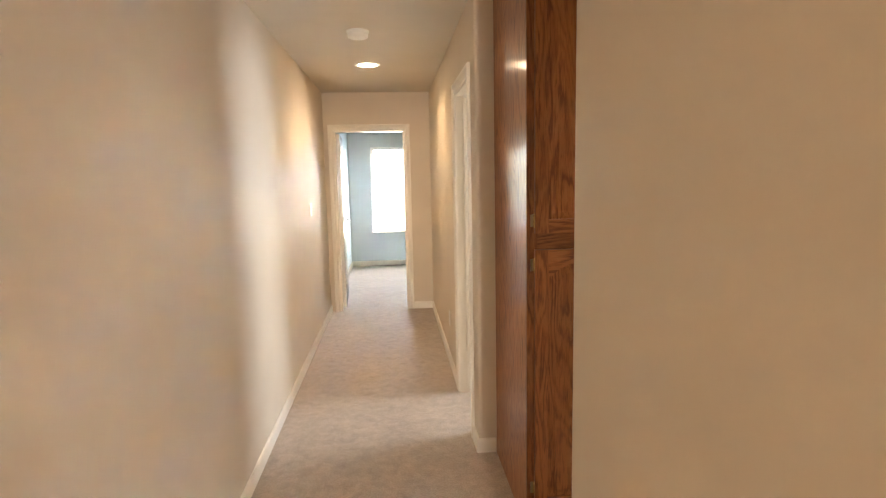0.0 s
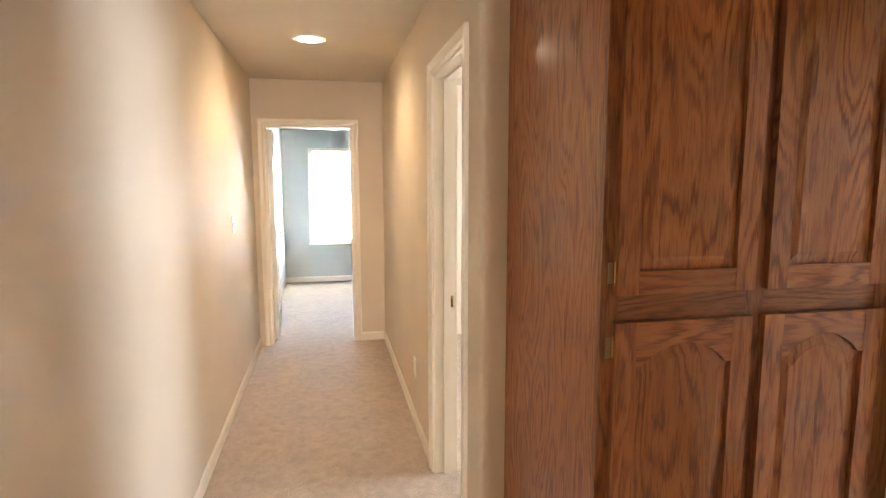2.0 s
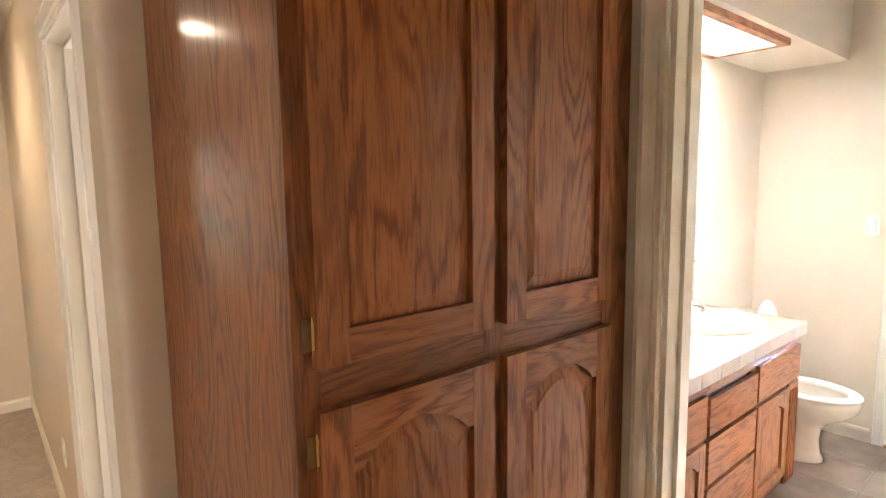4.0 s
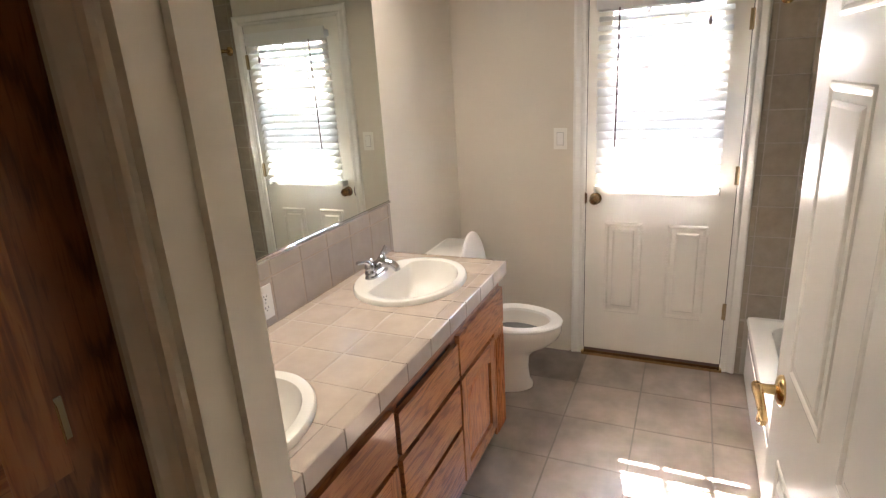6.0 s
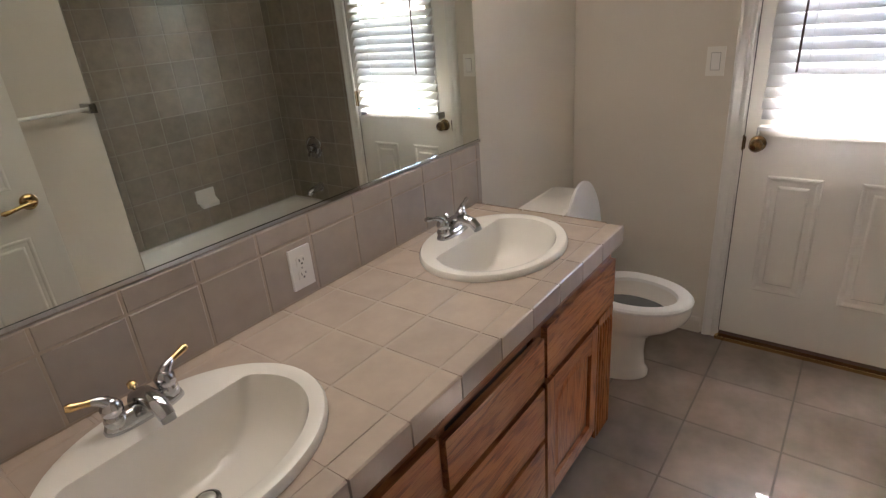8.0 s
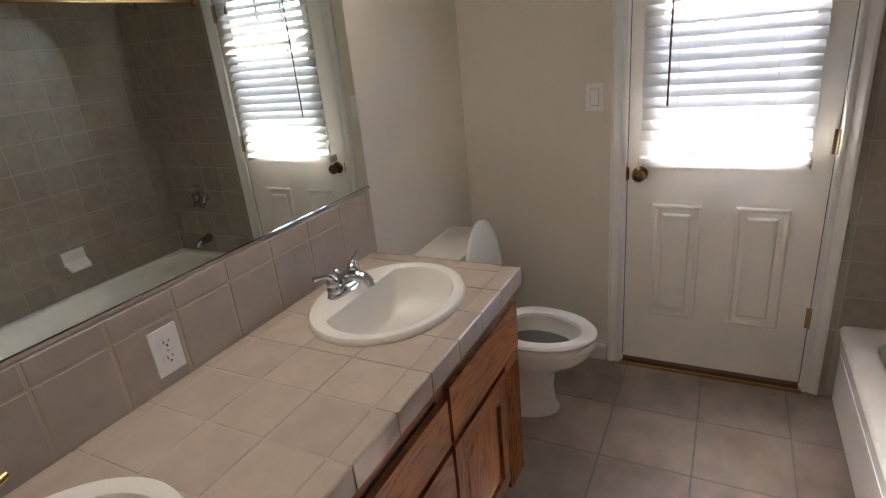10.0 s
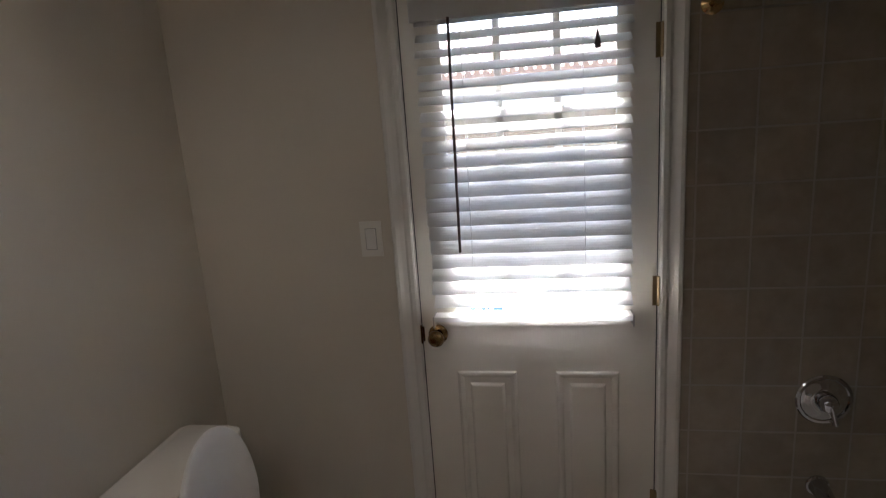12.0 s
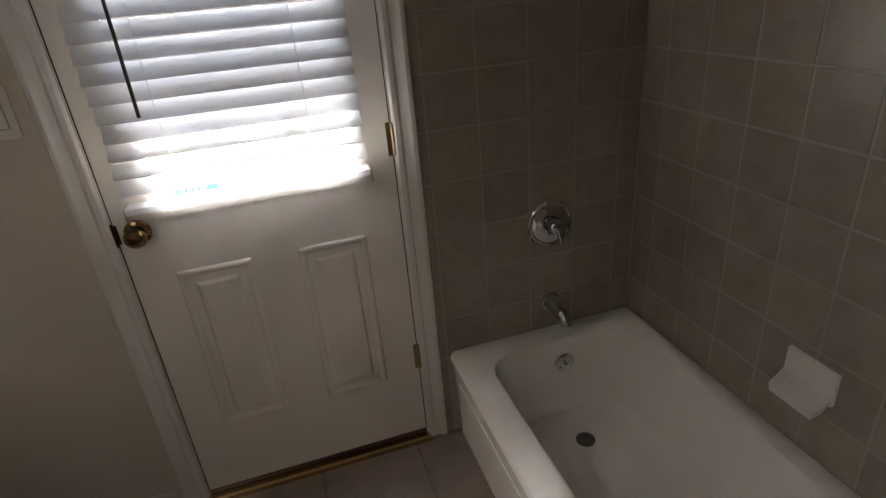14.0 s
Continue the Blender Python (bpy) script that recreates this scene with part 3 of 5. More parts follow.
def raised_panel(u0, u1, v0, v1, w, arch=0.0):
    """The bevelled field of a cabinet door."""
    top = arch_line(u0, u1, v1, arch) if arch else [(u0, v1), (u1, v1)]
    outer = [(u0, v0)] + top + [(u1, v0)]
    cu, cv = (u0 + u1) / 2, (v0 + v1 + arch) / 2
    ku, kv = 1 - 0.056 / (u1 - u0), 1 - 0.056 / (v1 - v0)
    inner = [(cu + (u - cu) * ku, cv + (v - cv) * kv) for u, v in outer]
    k2u, k2v = 1 - 0.064 / (u1 - u0), 1 - 0.064 / (v1 - v0)
    in2 = [(cu + (u - cu) * k2u, cv + (v - cv) * k2v) for u, v in outer]
    bm = bmesh.new()
    loft(bm, [[(u, v, w) for u, v in outer], [(u, v, w + 0.006) for u, v in inner], [(u, v, w + 0.0075) for u, v in in2]], True, True, True)
    return bm


def cabinet_door(parent, u0, u1, v0, v1, m, arch=0.0, st=0.056, name="door", level=None):
    """A frame-and-panel oak door, 19 mm thick, with a routed edge; w = 0 is the cabinet face."""
    level = level or OAKX
    d = part(name, bevel(boxes((u0, u0 + st, v0, v1, 0.0, 0.019)), 0.004, 2), OAKV, parent, m=m)
    part("stile", bevel(boxes((u1 - st, u1, v0, v1, 0.0, 0.019)), 0.004, 2), OAKV, d, m=m)
    part("rail", bevel(boxes((u0 + st, u1 - st, v0, v0 + st, 0.0, 0.0185)), 0.003, 1), level, d, m=m)
    line = arch_line(u0 + st, u1 - st, v1 - st - arch, arch) if arch else [(u0 + st, v1 - st), (u1 - st, v1 - st)]
    bm = prism(bmesh.new(), [(u0 + st, v1 - 0.001)] + line + [(u1 - st, v1 - 0.001)], 0.0, 0.0185)
    part("rail", bm, level, d, m=m)
    bm = raised_panel(u0 + st - 0.002, u1 - st + 0.002, v0 + st - 0.002, v1 - st - arch + 0.002, 0.006, arch)
    part("panel", bm, OAKV, d, m=m)
    return d


def cabinet_hinge(parent, m):
    hg = part("hinge", bevel(boxes((-0.017, -0.004, -0.025, 0.025, 0.0, 0.002)), 0.002, 1), DULLBRASS, parent, "brass cabinet hinge", m=m)
    part("hinge_barrel", tube(bmesh.new(), [(-0.002, -0.030, 0.006), (-0.002, -0.020, 0.008), (-0.002, 0.020, 0.008), (-0.002, 0.030, 0.006)], [0.003, 0.005, 0.005, 0.003], 10), BRASS, hg, m=m)


lc = thing("linen_cabinet", "tall varnished red oak linen cabinet with four raised-panel doors", "cabinet")
fm = facing(0, CF, 0, "-y")
part("side_panel", boxes((CX0, CX0 + 0.018, CF + 0.019, 5.222, 0.0, HC - 0.002)), OAKV, lc)
part("side_panel", boxes((CX1 - 0.018, CX1, CF + 0.019, 5.222, 0.0, HC - 0.002)), OAKV, lc)
part("back_panel", boxes((CX0 + 0.018, CX1 - 0.018, 5.205, 5.222, 0.0, HC - 0.002)), OAKV, lc)
# Face frame in the darkened oak, for the shade between the doors.
part("face_stile", boxes((CX0, CX0 + 0.044, 0, HC - 0.002, -0.019, 0.0)), SHADEOAKV, lc, m=fm)
part("face_stile", boxes((CX1 - 0.070, DX0 - 0.004, 0, HC - 0.002, -0.019, 0.0)), SHADEOAKV, lc, m=fm)
part("face_stile", boxes((2.970, 3.021, 0.10, HC - 0.06, -0.019, -0.0005)), SHADEOAKV, lc, m=fm)
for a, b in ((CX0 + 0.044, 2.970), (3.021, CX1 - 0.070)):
    part("face_rail", boxes((a, b, 1.205, 1.305, -0.019, -0.0008)), SHADEOAKX, lc, m=fm)
    part("face_rail", boxes((a, b, 0.0, 0.115, -0.019, -0.0008)), SHADEOAKX, lc, m=fm)
    part("face_rail", boxes((a, b, HC - 0.06, HC - 0.002, -0.019, -0.0008)), SHADEOAKX, lc, m=fm)
for u0, u1 in ((2.608, 2.978), (3.013, 3.372)):
    cabinet_door(lc, u0, u1, 1.294, 2.40, fm)
    cabinet_door(lc, u0, u1, 0.10, 1.228, fm, arch=0.055)
for hz in (1.345, 2.33, 1.165, 0.20):
    cabinet_hinge(lc, Matrix.Translation((2.610, 0, hz)) @ fm)
    cabinet_hinge(lc, Matrix.Translation((3.372, 0, hz)) @ fm @ Matrix.Diagonal((-1, 1, 1, 1)))

# ---- hall fittings ----
dl = thing("downlight", "lit recessed ceiling light with a white trim ring", "ceiling light")
part("trim_ring", lathe(bmesh.new(), [(0.075, 0.0), (0.078, 0.006), (0.100, 0.006), (0.106, 0.0)], Matrix.Translation((1.87, 7.16, HC)) @ Matrix.Rotation(math.pi, 4, "X"), 40), PLASTIC, dl, smooth=True)
part("lens", lathe(bmesh.new(), [(0.0745, 0.0), (0.0745, 0.004), (0.05, 0.009), (0.01, 0.011)], Matrix.Translation((1.87, 7.16, HC)) @ Matrix.Rotation(math.pi, 4, "X"), 32), BULB, dl, "glowing frosted lens", True)
sd = thing("smoke_detector", "round white smoke detector on the hall ceiling", "smoke detector")
mm = Matrix.Translation((1.855, 6.08, HC)) @ Matrix.Rotation(math.pi, 4, "X")
part("base", lathe(bmesh.new(), [(0.072, 0.0), (0.072, 0.010), (0.070, 0.012)], mm, 40), IVORY, sd, smooth=True)
part("cover", lathe(bmesh.new(), [(0.062, 0.012), (0.062, 0.022), (0.066, 0.024), (0.064, 0.038), (0.050, 0.046), (0.012, 0.048)], mm, 40), IVORY, sd, smooth=True)


def switch(m, label, rocker=True):
    s = thing("light_switch", label, "light switch")
    part("plate", bevel(boxes((-0.036, 0.036, -0.058, 0.058, 0, 0.006)), 0.003, 2), IVORY, s, m=m)
    if rocker:
        part("rocker_frame", boxes((-0.019, 0.019, -0.036, 0.036, 0.006, 0.0068)), SHADOWGAP, s, m=m)
        bm = prism(bmesh.new(), [(-0.033, 0.0072), (-0.033, 0.009), (0.0, 0.0095), (0.033, 0.013), (0.033, 0.0072)], -0.016, 0.016)
        part("rocker", bm, PLASTIC, s, m=m @ Matrix(((0, 0, 1, 0), (1, 0, 0, 0), (0, 1, 0, 0), (0, 0, 0, 1))))
    else:
        part("toggle", bevel(boxes((-0.005, 0.005, -0.002, 0.012, 0.006, 0.018)), 0.001, 1), PLASTIC, s, m=m)
    for v in (-0.048, 0.048):
        part("screw", lathe(bmesh.new(), [(0.003, 0.006), (0.003, 0.0068), (0.001, 0.007)], m @ Matrix.Translation((0, v, 0)), 8), PLASTIC, s)


def outlet(m, label, mtl=None):
    s = thing("wall_outlet", label, "outlet")
    part("plate", bevel(boxes((-0.036, 0.036, -0.058, 0.058, 0, 0.006)), 0.003, 2), mtl or PLASTIC, s, m=m)
    for v in (-0.020, 0.020):
        r = part("receptacle", prism(bmesh.new(), [(u, v + w) for u, w in ((-0.016, -0.009), (-0.010, -0.014), (0.010, -0.014), (0.016, -0.009), (0.016, 0.009), (0.010, 0.014), (-0.010, 0.014), (-0.016, 0.009))], 0.006, 0.0085), mtl or PLASTIC, s, m=m)
        for d in ((-0.008, -0.0055, v + 0.000, v + 0.008), (0.0055, 0.008, v + 0.001, v + 0.007), (-0.0025, 0.0025, v - 0.009, v - 0.004)):
            part("slot", boxes((*d, 0.0086, 0.009)), BLACK, r, m=m)
    part("screw", lathe(bmesh.new(), [(0.003, 0.006), (0.003, 0.0068), (0.001, 0.007)], m, 8), STEEL, s)


switch(facing(XL, 7.46, 1.25, "+x"), "ivory light switch on the hall wall", False)
switch(facing(BX, 4.608, 1.296, "-x"), "ivory rocker light switch beside the outer door")
outlet(facing(XR, 6.76, 0.37, "-x"), "ivory wall outlet near the hall baseboard", IVORY)

# ---- vanity ----
VX0, VX1, VF, VZ = 3.584, 5.256, 4.672, 0.880     # cabinet ends, face, worktop height
SINKS = ((3.910, 4.940), (4.952, 4.940))
SA, SB = 0.262, 0.220                            # sink rim half axes


def in_sink(x, y, grow=0.0):
    return any(((x - sx) / (SA + grow)) ** 2 + ((y - sy) / (SB + grow)) ** 2 < 1 for sx, sy in SINKS)


def grid_slab(x0, x1, y0, y1, z0, z1, step=0.010):
    """A flat slab with the sink openings cut away cell by cell."""
    bm = bmesh.new()
    if not any(in_sink(x0 + (x1 - x0) * i / 6, y0 + (y1 - y0) * j / 6) for i in range(7) for j in range(7)):
        return tile_block(bm, x0, x1, y0, y1, z0, z1)
    nx, ny = max(1, round((x1 - x0) / step)), max(1, round((y1 - y0) / step))
    xs, ys = np.linspace(x0, x1, nx + 1), np.linspace(y0, y1, ny + 1)
    vs = {}
    for i in range(nx):
        for j in range(ny):
            if in_sink((xs[i] + xs[i + 1]) / 2, (ys[j] + ys[j + 1]) / 2, -0.014):
                continue
            q = []
            for a, b in ((i, j), (i + 1, j), (i + 1, j + 1), (i, j + 1)):
                if (a, b) not in vs:
                    vs[a, b] = bm.verts.new((xs[a], ys[b], z1))
                q.append(vs[a, b])
            bm.faces.new(q)
    r = bmesh.ops.extrude_face_region(bm, geom=list(bm.faces))
    bmesh.ops.translate(bm, verts=[v for v in r["geom"] if isinstance(v, bmesh.types.BMVert)], vec=(0, 0, z0 - z1))
    return bm


def islands(bm):
    """The separate pieces of a mesh, each as a mesh of its own."""
    left, out = set(bm.verts), []
    while left:
        seed, todo = set(), [left.pop()]
        while todo:
            v = todo.pop()
            seed.add(v)
            for e in v.link_edges:
                o = e.other_vert(v)
                if o in left:
                    left.remove(o)
                    todo.append(o)
        q, at = bmesh.new(), {}
        for v in seed:
            at[v] = q.verts.new(v.co)
        for f in bm.faces:
            if f.verts[0] in seed:
                q.faces.new([at[v] for v in f.verts])
        out.append(q)
    bm.free()
    return out


def tile_block(bm, x0, x1, y0, y1, z0, z1, c=0.0025):
    loft(bm, [[(x0, y0, z0), (x1, y0, z0), (x1, y1, z0), (x0, y1, z0)],
              [(x0, y0, z1 - c), (x1, y0, z1 - c), (x1, y1, z1 - c), (x0, y1, z1 - c)],
              [(x0 + c, y0 + c, z1), (x1 - c, y0 + c, z1), (x1 - c, y1 - c, z1), (x0 + c, y1 - c, z1)]], True, True, True)
    return bm


va = thing("vanity_cabinet", "red oak double vanity with drawers and arched doors", "vanity")
vm = facing(0, VF, 0, "-y")
part("body", boxes((VX0, VX1 - 0.02, VF + 0.020, VF + 0.036, 0.10, 0.80), (VX0, VX0 + 0.016, VF + 0.036, BN - 0.003, 0.10, 0.80), (VX0 + 0.016, VX1 - 0.02, BN - 0.012, BN - 0.003, 0.10, 0.80), (VX0 + 0.016, VX1 - 0.02, VF + 0.036, BN - 0.012, 0.10, 0.116)), DARKGAP, va, "cabinet interior coloured dark for shade")
part("side_panel", boxes((VX1 - 0.018, VX1, VF + 0.0, BN - 0.003, 0.095, 0.822), (VX1 - 0.018, VX1, VF + 0.075, BN - 0.003, 0.0, 0.095)), OAKV, va)
part("toe_kick", boxes((VX0, VX1 - 0.02, VF + 0.075, VF + 0.09, 0.0, 0.10)), DARKGAP, va, "recessed toe kick coloured dark for shade")
# The vanity frame has the gap shade in its colour too.
part("face_rail", boxes((VX0, VX1 - 0.018, 0.765, 0.822, -0.019, 0)), SHADEOAKX, va, m=vm)
part("face_rail", boxes((VX0, VX1 - 0.018, 0.10, 0.150, -0.019, 0)), SHADEOAKX, va, m=vm)
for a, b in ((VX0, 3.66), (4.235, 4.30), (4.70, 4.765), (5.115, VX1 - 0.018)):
    part("face_stile", boxes((a, b, 0.150, 0.765, -0.0192, 0.0002)), SHADEOAKV, va, m=vm)
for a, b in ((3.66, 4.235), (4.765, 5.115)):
    part("face_rail", boxes((a, b, 0.585, 0.625, -0.019, 0)), SHADEOAKX, va, m=vm)
for v0, v1 in ((0.612, 0.752), (0.415, 0.590), (0.165, 0.395)):
    dw = part("drawer_front", bevel(boxes((4.278, 4.728, v0, v1, 0, 0.019)), 0.006, 3), OAKX, va, m=vm)
for a, b in ((3.640, 4.252), (4.745, 5.115)):
    part("false_front", bevel(boxes((a, b if a < 4 else 5.250, 0.612, 0.775, 0, 0.019)), 0.006, 3), OAKX, va, m=vm)
    mid = (a + b) / 2
    if b - a > 0.5:
        cabinet_door(va, a, mid - 0.004, 0.150, 0.592, vm, 0.04, 0.05)
        cabinet_door(va, mid + 0.004, b, 0.150, 0.592, vm, 0.04, 0.05)
    else:
        cabinet_door(va, a, b, 0.150, 0.592, vm, 0.04, 0.05)
pil = part("pilaster", bevel(boxes((5.135, VX1 + 0.002, 0.095, 0.598, 0.0, 0.014)), 0.003, 1), OAKV, va, "fluted corner pilaster", m=vm)
for i in range(5):
    u = 5.152 + i * 0.0215
    part("reed", tube(bmesh.new(), [(u, 0.10, 0.010), (u, 0.11, 0.0145), (u, 0.555, 0.0145), (u, 0.565, 0.010)], 0.0075, 8), OAKV, pil, m=vm)

wt = thing("tiled_worktop", "beige six-inch ceramic tile worktop with pale grout", "worktop")
part("grout_bed", grid_slab(VX0, VX1 + 0.022, VF - 0.018, BN - 0.004, VZ - 0.055, VZ - 0.0016), GROUT, wt, "pale grout bed")
G = 0.0026
xs = [VX0 + 0.001, 3.690, 3.850, 4.011, 4.173, 4.338, 4.499, 4.653, 4.805, 4.955, 5.105, 5.226, 5.286]
ys = [4.700, 4.861, 5.022, 5.183, BN - 0.002]
for i in range(len(xs) - 2):
    for j in range(len(ys) - 1):
        bm = grid_slab(xs[i] + G, xs[i + 1] - G, ys[j] + G, ys[j + 1] - G, VZ - 0.010, VZ)
        for piece in islands(bm):
            part("tile", piece, COUNTERTILE, wt)
EDGE = [(0.0, 0.0), (0.050, 0.0), (0.050, -0.012), (0.012, -0.012), (0.012, -0.062), (0.0, -0.062), (-0.004, -0.056), (-0.004, 0.001), (0.0, 0.004)]
for i in range(len(xs) - 2):
    a, b = xs[i] + G, (xs[i + 1] if i < len(xs) - 3 else 5.286) - G
    bm = loft(bmesh.new(), [[(p, 4.648 + o, VZ + z) for o, z in EDGE] for p in (a, b)], True, True, True)
    part("edge_tile", bm, COUNTERTILE, wt)
for j in range(len(ys) - 1):
    bm = loft(bmesh.new(), [[(5.286 - o, p, VZ + z) for o, z in EDGE] for p in (ys[j] + G, ys[j + 1] - G)], True, True, True)
    part("edge_tile", bm, COUNTERTILE, wt)
bs = thing("tile_backsplash", "grey-beige tile backsplash with a narrow cap row", "backsplash")
part("grout_bed", boxes((VX0, 5.325, BN - 0.0122, BN - 0.0005, VZ - 0.01, 1.107)), GROUT, bs, "pale grout bed")
bx = [VX0 + 0.001, 3.650, 3.812, 3.976, 4.140, 4.306, 4.472, 4.638, 4.804, 4.968, 5.132, 5.296, 5.328]
for i in range(len(bx) - 1):
    for z0, z1 in ((VZ + 0.002, 1.050), (1.050, 1.110)):
        m = facing(0, BN - 0.004, 0, "-y")
        part("tile", tile_block(bmesh.new(), bx[i] + G, bx[i + 1] - G, z0 + G, z1 - G, 0, 0.010), SPLASHTILE, bs, m=m)
outlet(facing(4.421, BN - 0.014, 0.972, "-y"), "white duplex outlet in the backsplash")

mi = thing("wall_mirror", "large frameless wall mirror in a thin metal channel", "mirror")
part("glass", bevel(boxes((VX0 + 0.004, 5.332, BN - 0.008, BN - 0.002, 1.1225, 2.245)), 0.001, 1), MIRROR, mi)
part("channel", boxes((VX0 + 0.002, 5.335, BN - 0.012, BN - 0.001, 1.1115, 1.1220)), CHROME, mi, "thin bright metal channel")


def sink(cx, cy):
    s = thing("sink", "off-white oval drop-in porcelain sink", "sink", "sinks of the vanity")
    bm = bmesh.new()
    rings = [oval(cx, cy, VZ + 0.001, SA, SB, 56), oval(cx, cy, VZ + 0.012, SA, SB, 56), oval(cx, cy, VZ + 0.019, SA - 0.005, SB - 0.005, 56),
             oval(cx, cy, VZ + 0.021, SA - 0.014, SB - 0.014, 56), oval(cx, cy - 0.004, VZ + 0.0205, SA - 0.026, SB - 0.030, 56)]
    by = cy - 0.008
    for k, z in ((1.0, 0.017), (0.985, 0.008), (0.965, -0.008), (0.93, -0.028), (0.87, -0.060), (0.76, -0.092), (0.57, -0.114), (0.32, -0.124), (0.13, -0.128)):
        flat = by + 0.100 - (1 - k) * 0.055
        rings.append([(x, min(y, flat), h) for x, y, h in oval(cx, by + (1 - k) * 0.02, VZ + z, 0.224 * k, 0.176 * k, 56)])
    loft(bm, rings, True, False, True)
    part("basin", bm, PORCELAIN, s, smooth=True)
    m = Matrix.Translation((cx, by + 0.018, VZ - 0.129))
    dr = part("drain", lathe(bmesh.new(), [(0.027, 0.0), (0.027, 0.004), (0.022, 0.006), (0.020, 0.003)], m), DRAIN, s, "dark metal pop-up drain", True)
    part("stopper", lathe(bmesh.new(), [(0.017, 0.003), (0.018, 0.008), (0.012, 0.011), (0.003, 0.012)], m), STEEL, dr, smooth=True)


def faucet(cx, cy, tip, label):
    f = thing("faucet", label, "faucet", "faucets of the vanity")
    z = VZ + 0.018
    bm = loft(bmesh.new(), [oval(cx, cy, z, 0.078, 0.026, 36, 2.6), oval(cx, cy, z + 0.006, 0.078, 0.026, 36, 2.6), oval(cx, cy, z + 0.020, 0.072, 0.021, 36, 2.6), oval(cx, cy, z + 0.030, 0.055, 0.016, 36, 2.4), oval(cx, cy, z + 0.033, 0.03, 0.01, 36)], True, True, True)
    part("base", bm, CHROME, f, smooth=True)
    bm = tube(bmesh.new(), [(cx, cy + 0.012, z + 0.012), (cx, cy + 0.0, z + 0.036), (cx, cy - 0.022, z + 0.050), (cx, cy - 0.055, z + 0.055), (cx, cy - 0.082, z + 0.050), (cx, cy - 0.098, z + 0.034)], [0.024, 0.024, 0.021, 0.0185, 0.017, 0.015], 18)
    sp = part("spout", bm, CHROME, f, smooth=True)
    part("aerator", tube(bmesh.new(), [(cx, cy - 0.095, z + 0.040), (cx, cy - 0.101, z + 0.026)], 0.0135, 16), STEEL, sp, smooth=True)
    for s in (-1, 1):
        hx = cx + s * 0.052
        bm = lathe(bmesh.new(), [(0.020, 0.0), (0.021, 0.012), (0.017, 0.022), (0.020, 0.028), (0.020, 0.040), (0.012, 0.052), (0.006, 0.056)], Matrix.Translation((hx, cy, z + 0.014)), 22)
        hd = part("handle", bm, CHROME, f, smooth=True)
        p0 = Vector((hx, cy, z + 0.058))
        p1 = p0 + Vector((s * 0.016, 0.004, 0.016))
        p2 = p0 + Vector((s * 0.026, 0.008, 0.018))
        p3 = p0 + Vector((s * 0.064, 0.016, 0.026))
        part("lever_arm", tube(bmesh.new(), [p0 - Vector((0, 0, 0.010)), p0 + Vector((s * 0.006, 0.001, 0.010)), p1, p2], [0.013, 0.012, 0.009, 0.007], 12), CHROME, hd, smooth=True)
        part("lever_tip", tube(bmesh.new(), [p2, p2.lerp(p3, 0.25), p2.lerp(p3, 0.8), p3], [0.0072, 0.0062, 0.0088, 0.0065], 12), tip, hd, "polished lever tip", True)
    rod = part("lift_rod", tube(bmesh.new(), [(cx, cy + 0.022, z), (cx, cy + 0.022, z + 0.056)], 0.0025, 8), CHROME, f)
    part("rod_knob", lathe(bmesh.new(), [(0.003, 0.0), (0.009, 0.004), (0.009, 0.012), (0.004, 0.016)], Matrix.Translation((cx, cy + 0.022, z + 0.052)), 14), tip if tip is BRASS else CHROME, rod, smooth=True)


for (sx, sy), tip, lab in zip(SINKS, (BRASS, CHROME), ("chrome centerset faucet with brass lever tips", "chrome centerset faucet with chrome lever tips")):
    sink(sx, sy)
    faucet(sx, sy + 0.158, tip, lab)

# ---- lamp under the soffit ----
lp = thing("vanity_light", "lit box light with an oak frame and white diffuser", "ceiling light")
LX0, LX1, LY0, LY1, LZ = 3.86, 5.37, 4.812, 5.195, 2.25
part("frame_side", bevel(boxes((LX0, LX1, LY0, LY0 + 0.045, LZ - 0.032, LZ)), 0.006, 2), OAKX, lp)
part("frame_side", bevel(boxes((LX0, LX1, LY1 - 0.045, LY1, LZ - 0.032, LZ)), 0.006, 2), OAKX, lp)
part("frame_end", bevel(boxes((LX0, LX0 + 0.045, LY0 + 0.045, LY1 - 0.045, LZ - 0.031, LZ)), 0.006, 2), OAKY, lp)
part("frame_end", bevel(boxes((LX1 - 0.045, LX1, LY0 + 0.045, LY1 - 0.045, LZ - 0.031, LZ)), 0.006, 2), OAKY, lp)
part("diffuser", boxes((LX0 + 0.045, LX1 - 0.045, LY0 + 0.045, LY1 - 0.045, LZ - 0.024, LZ - 0.02)), DIFF, lp, "glowing white diffuser")

# ---- toilet ----
TX, TB = 5.735, 5.225
to = thing("toilet", "off-white two-piece toilet with the lid raised", "toilet")


def egg(cy, z, a, bf, bb, n=40):
    """An egg-shaped ring: half width a, reach to the front bf and to the back bb."""
    out = []
    for i in range(n):
        t = 2 * math.pi * i / n
        out.append((TX + a * math.cos(t), cy + (bb if math.sin(t) > 0 else bf) * math.sin(t), z))
    return out


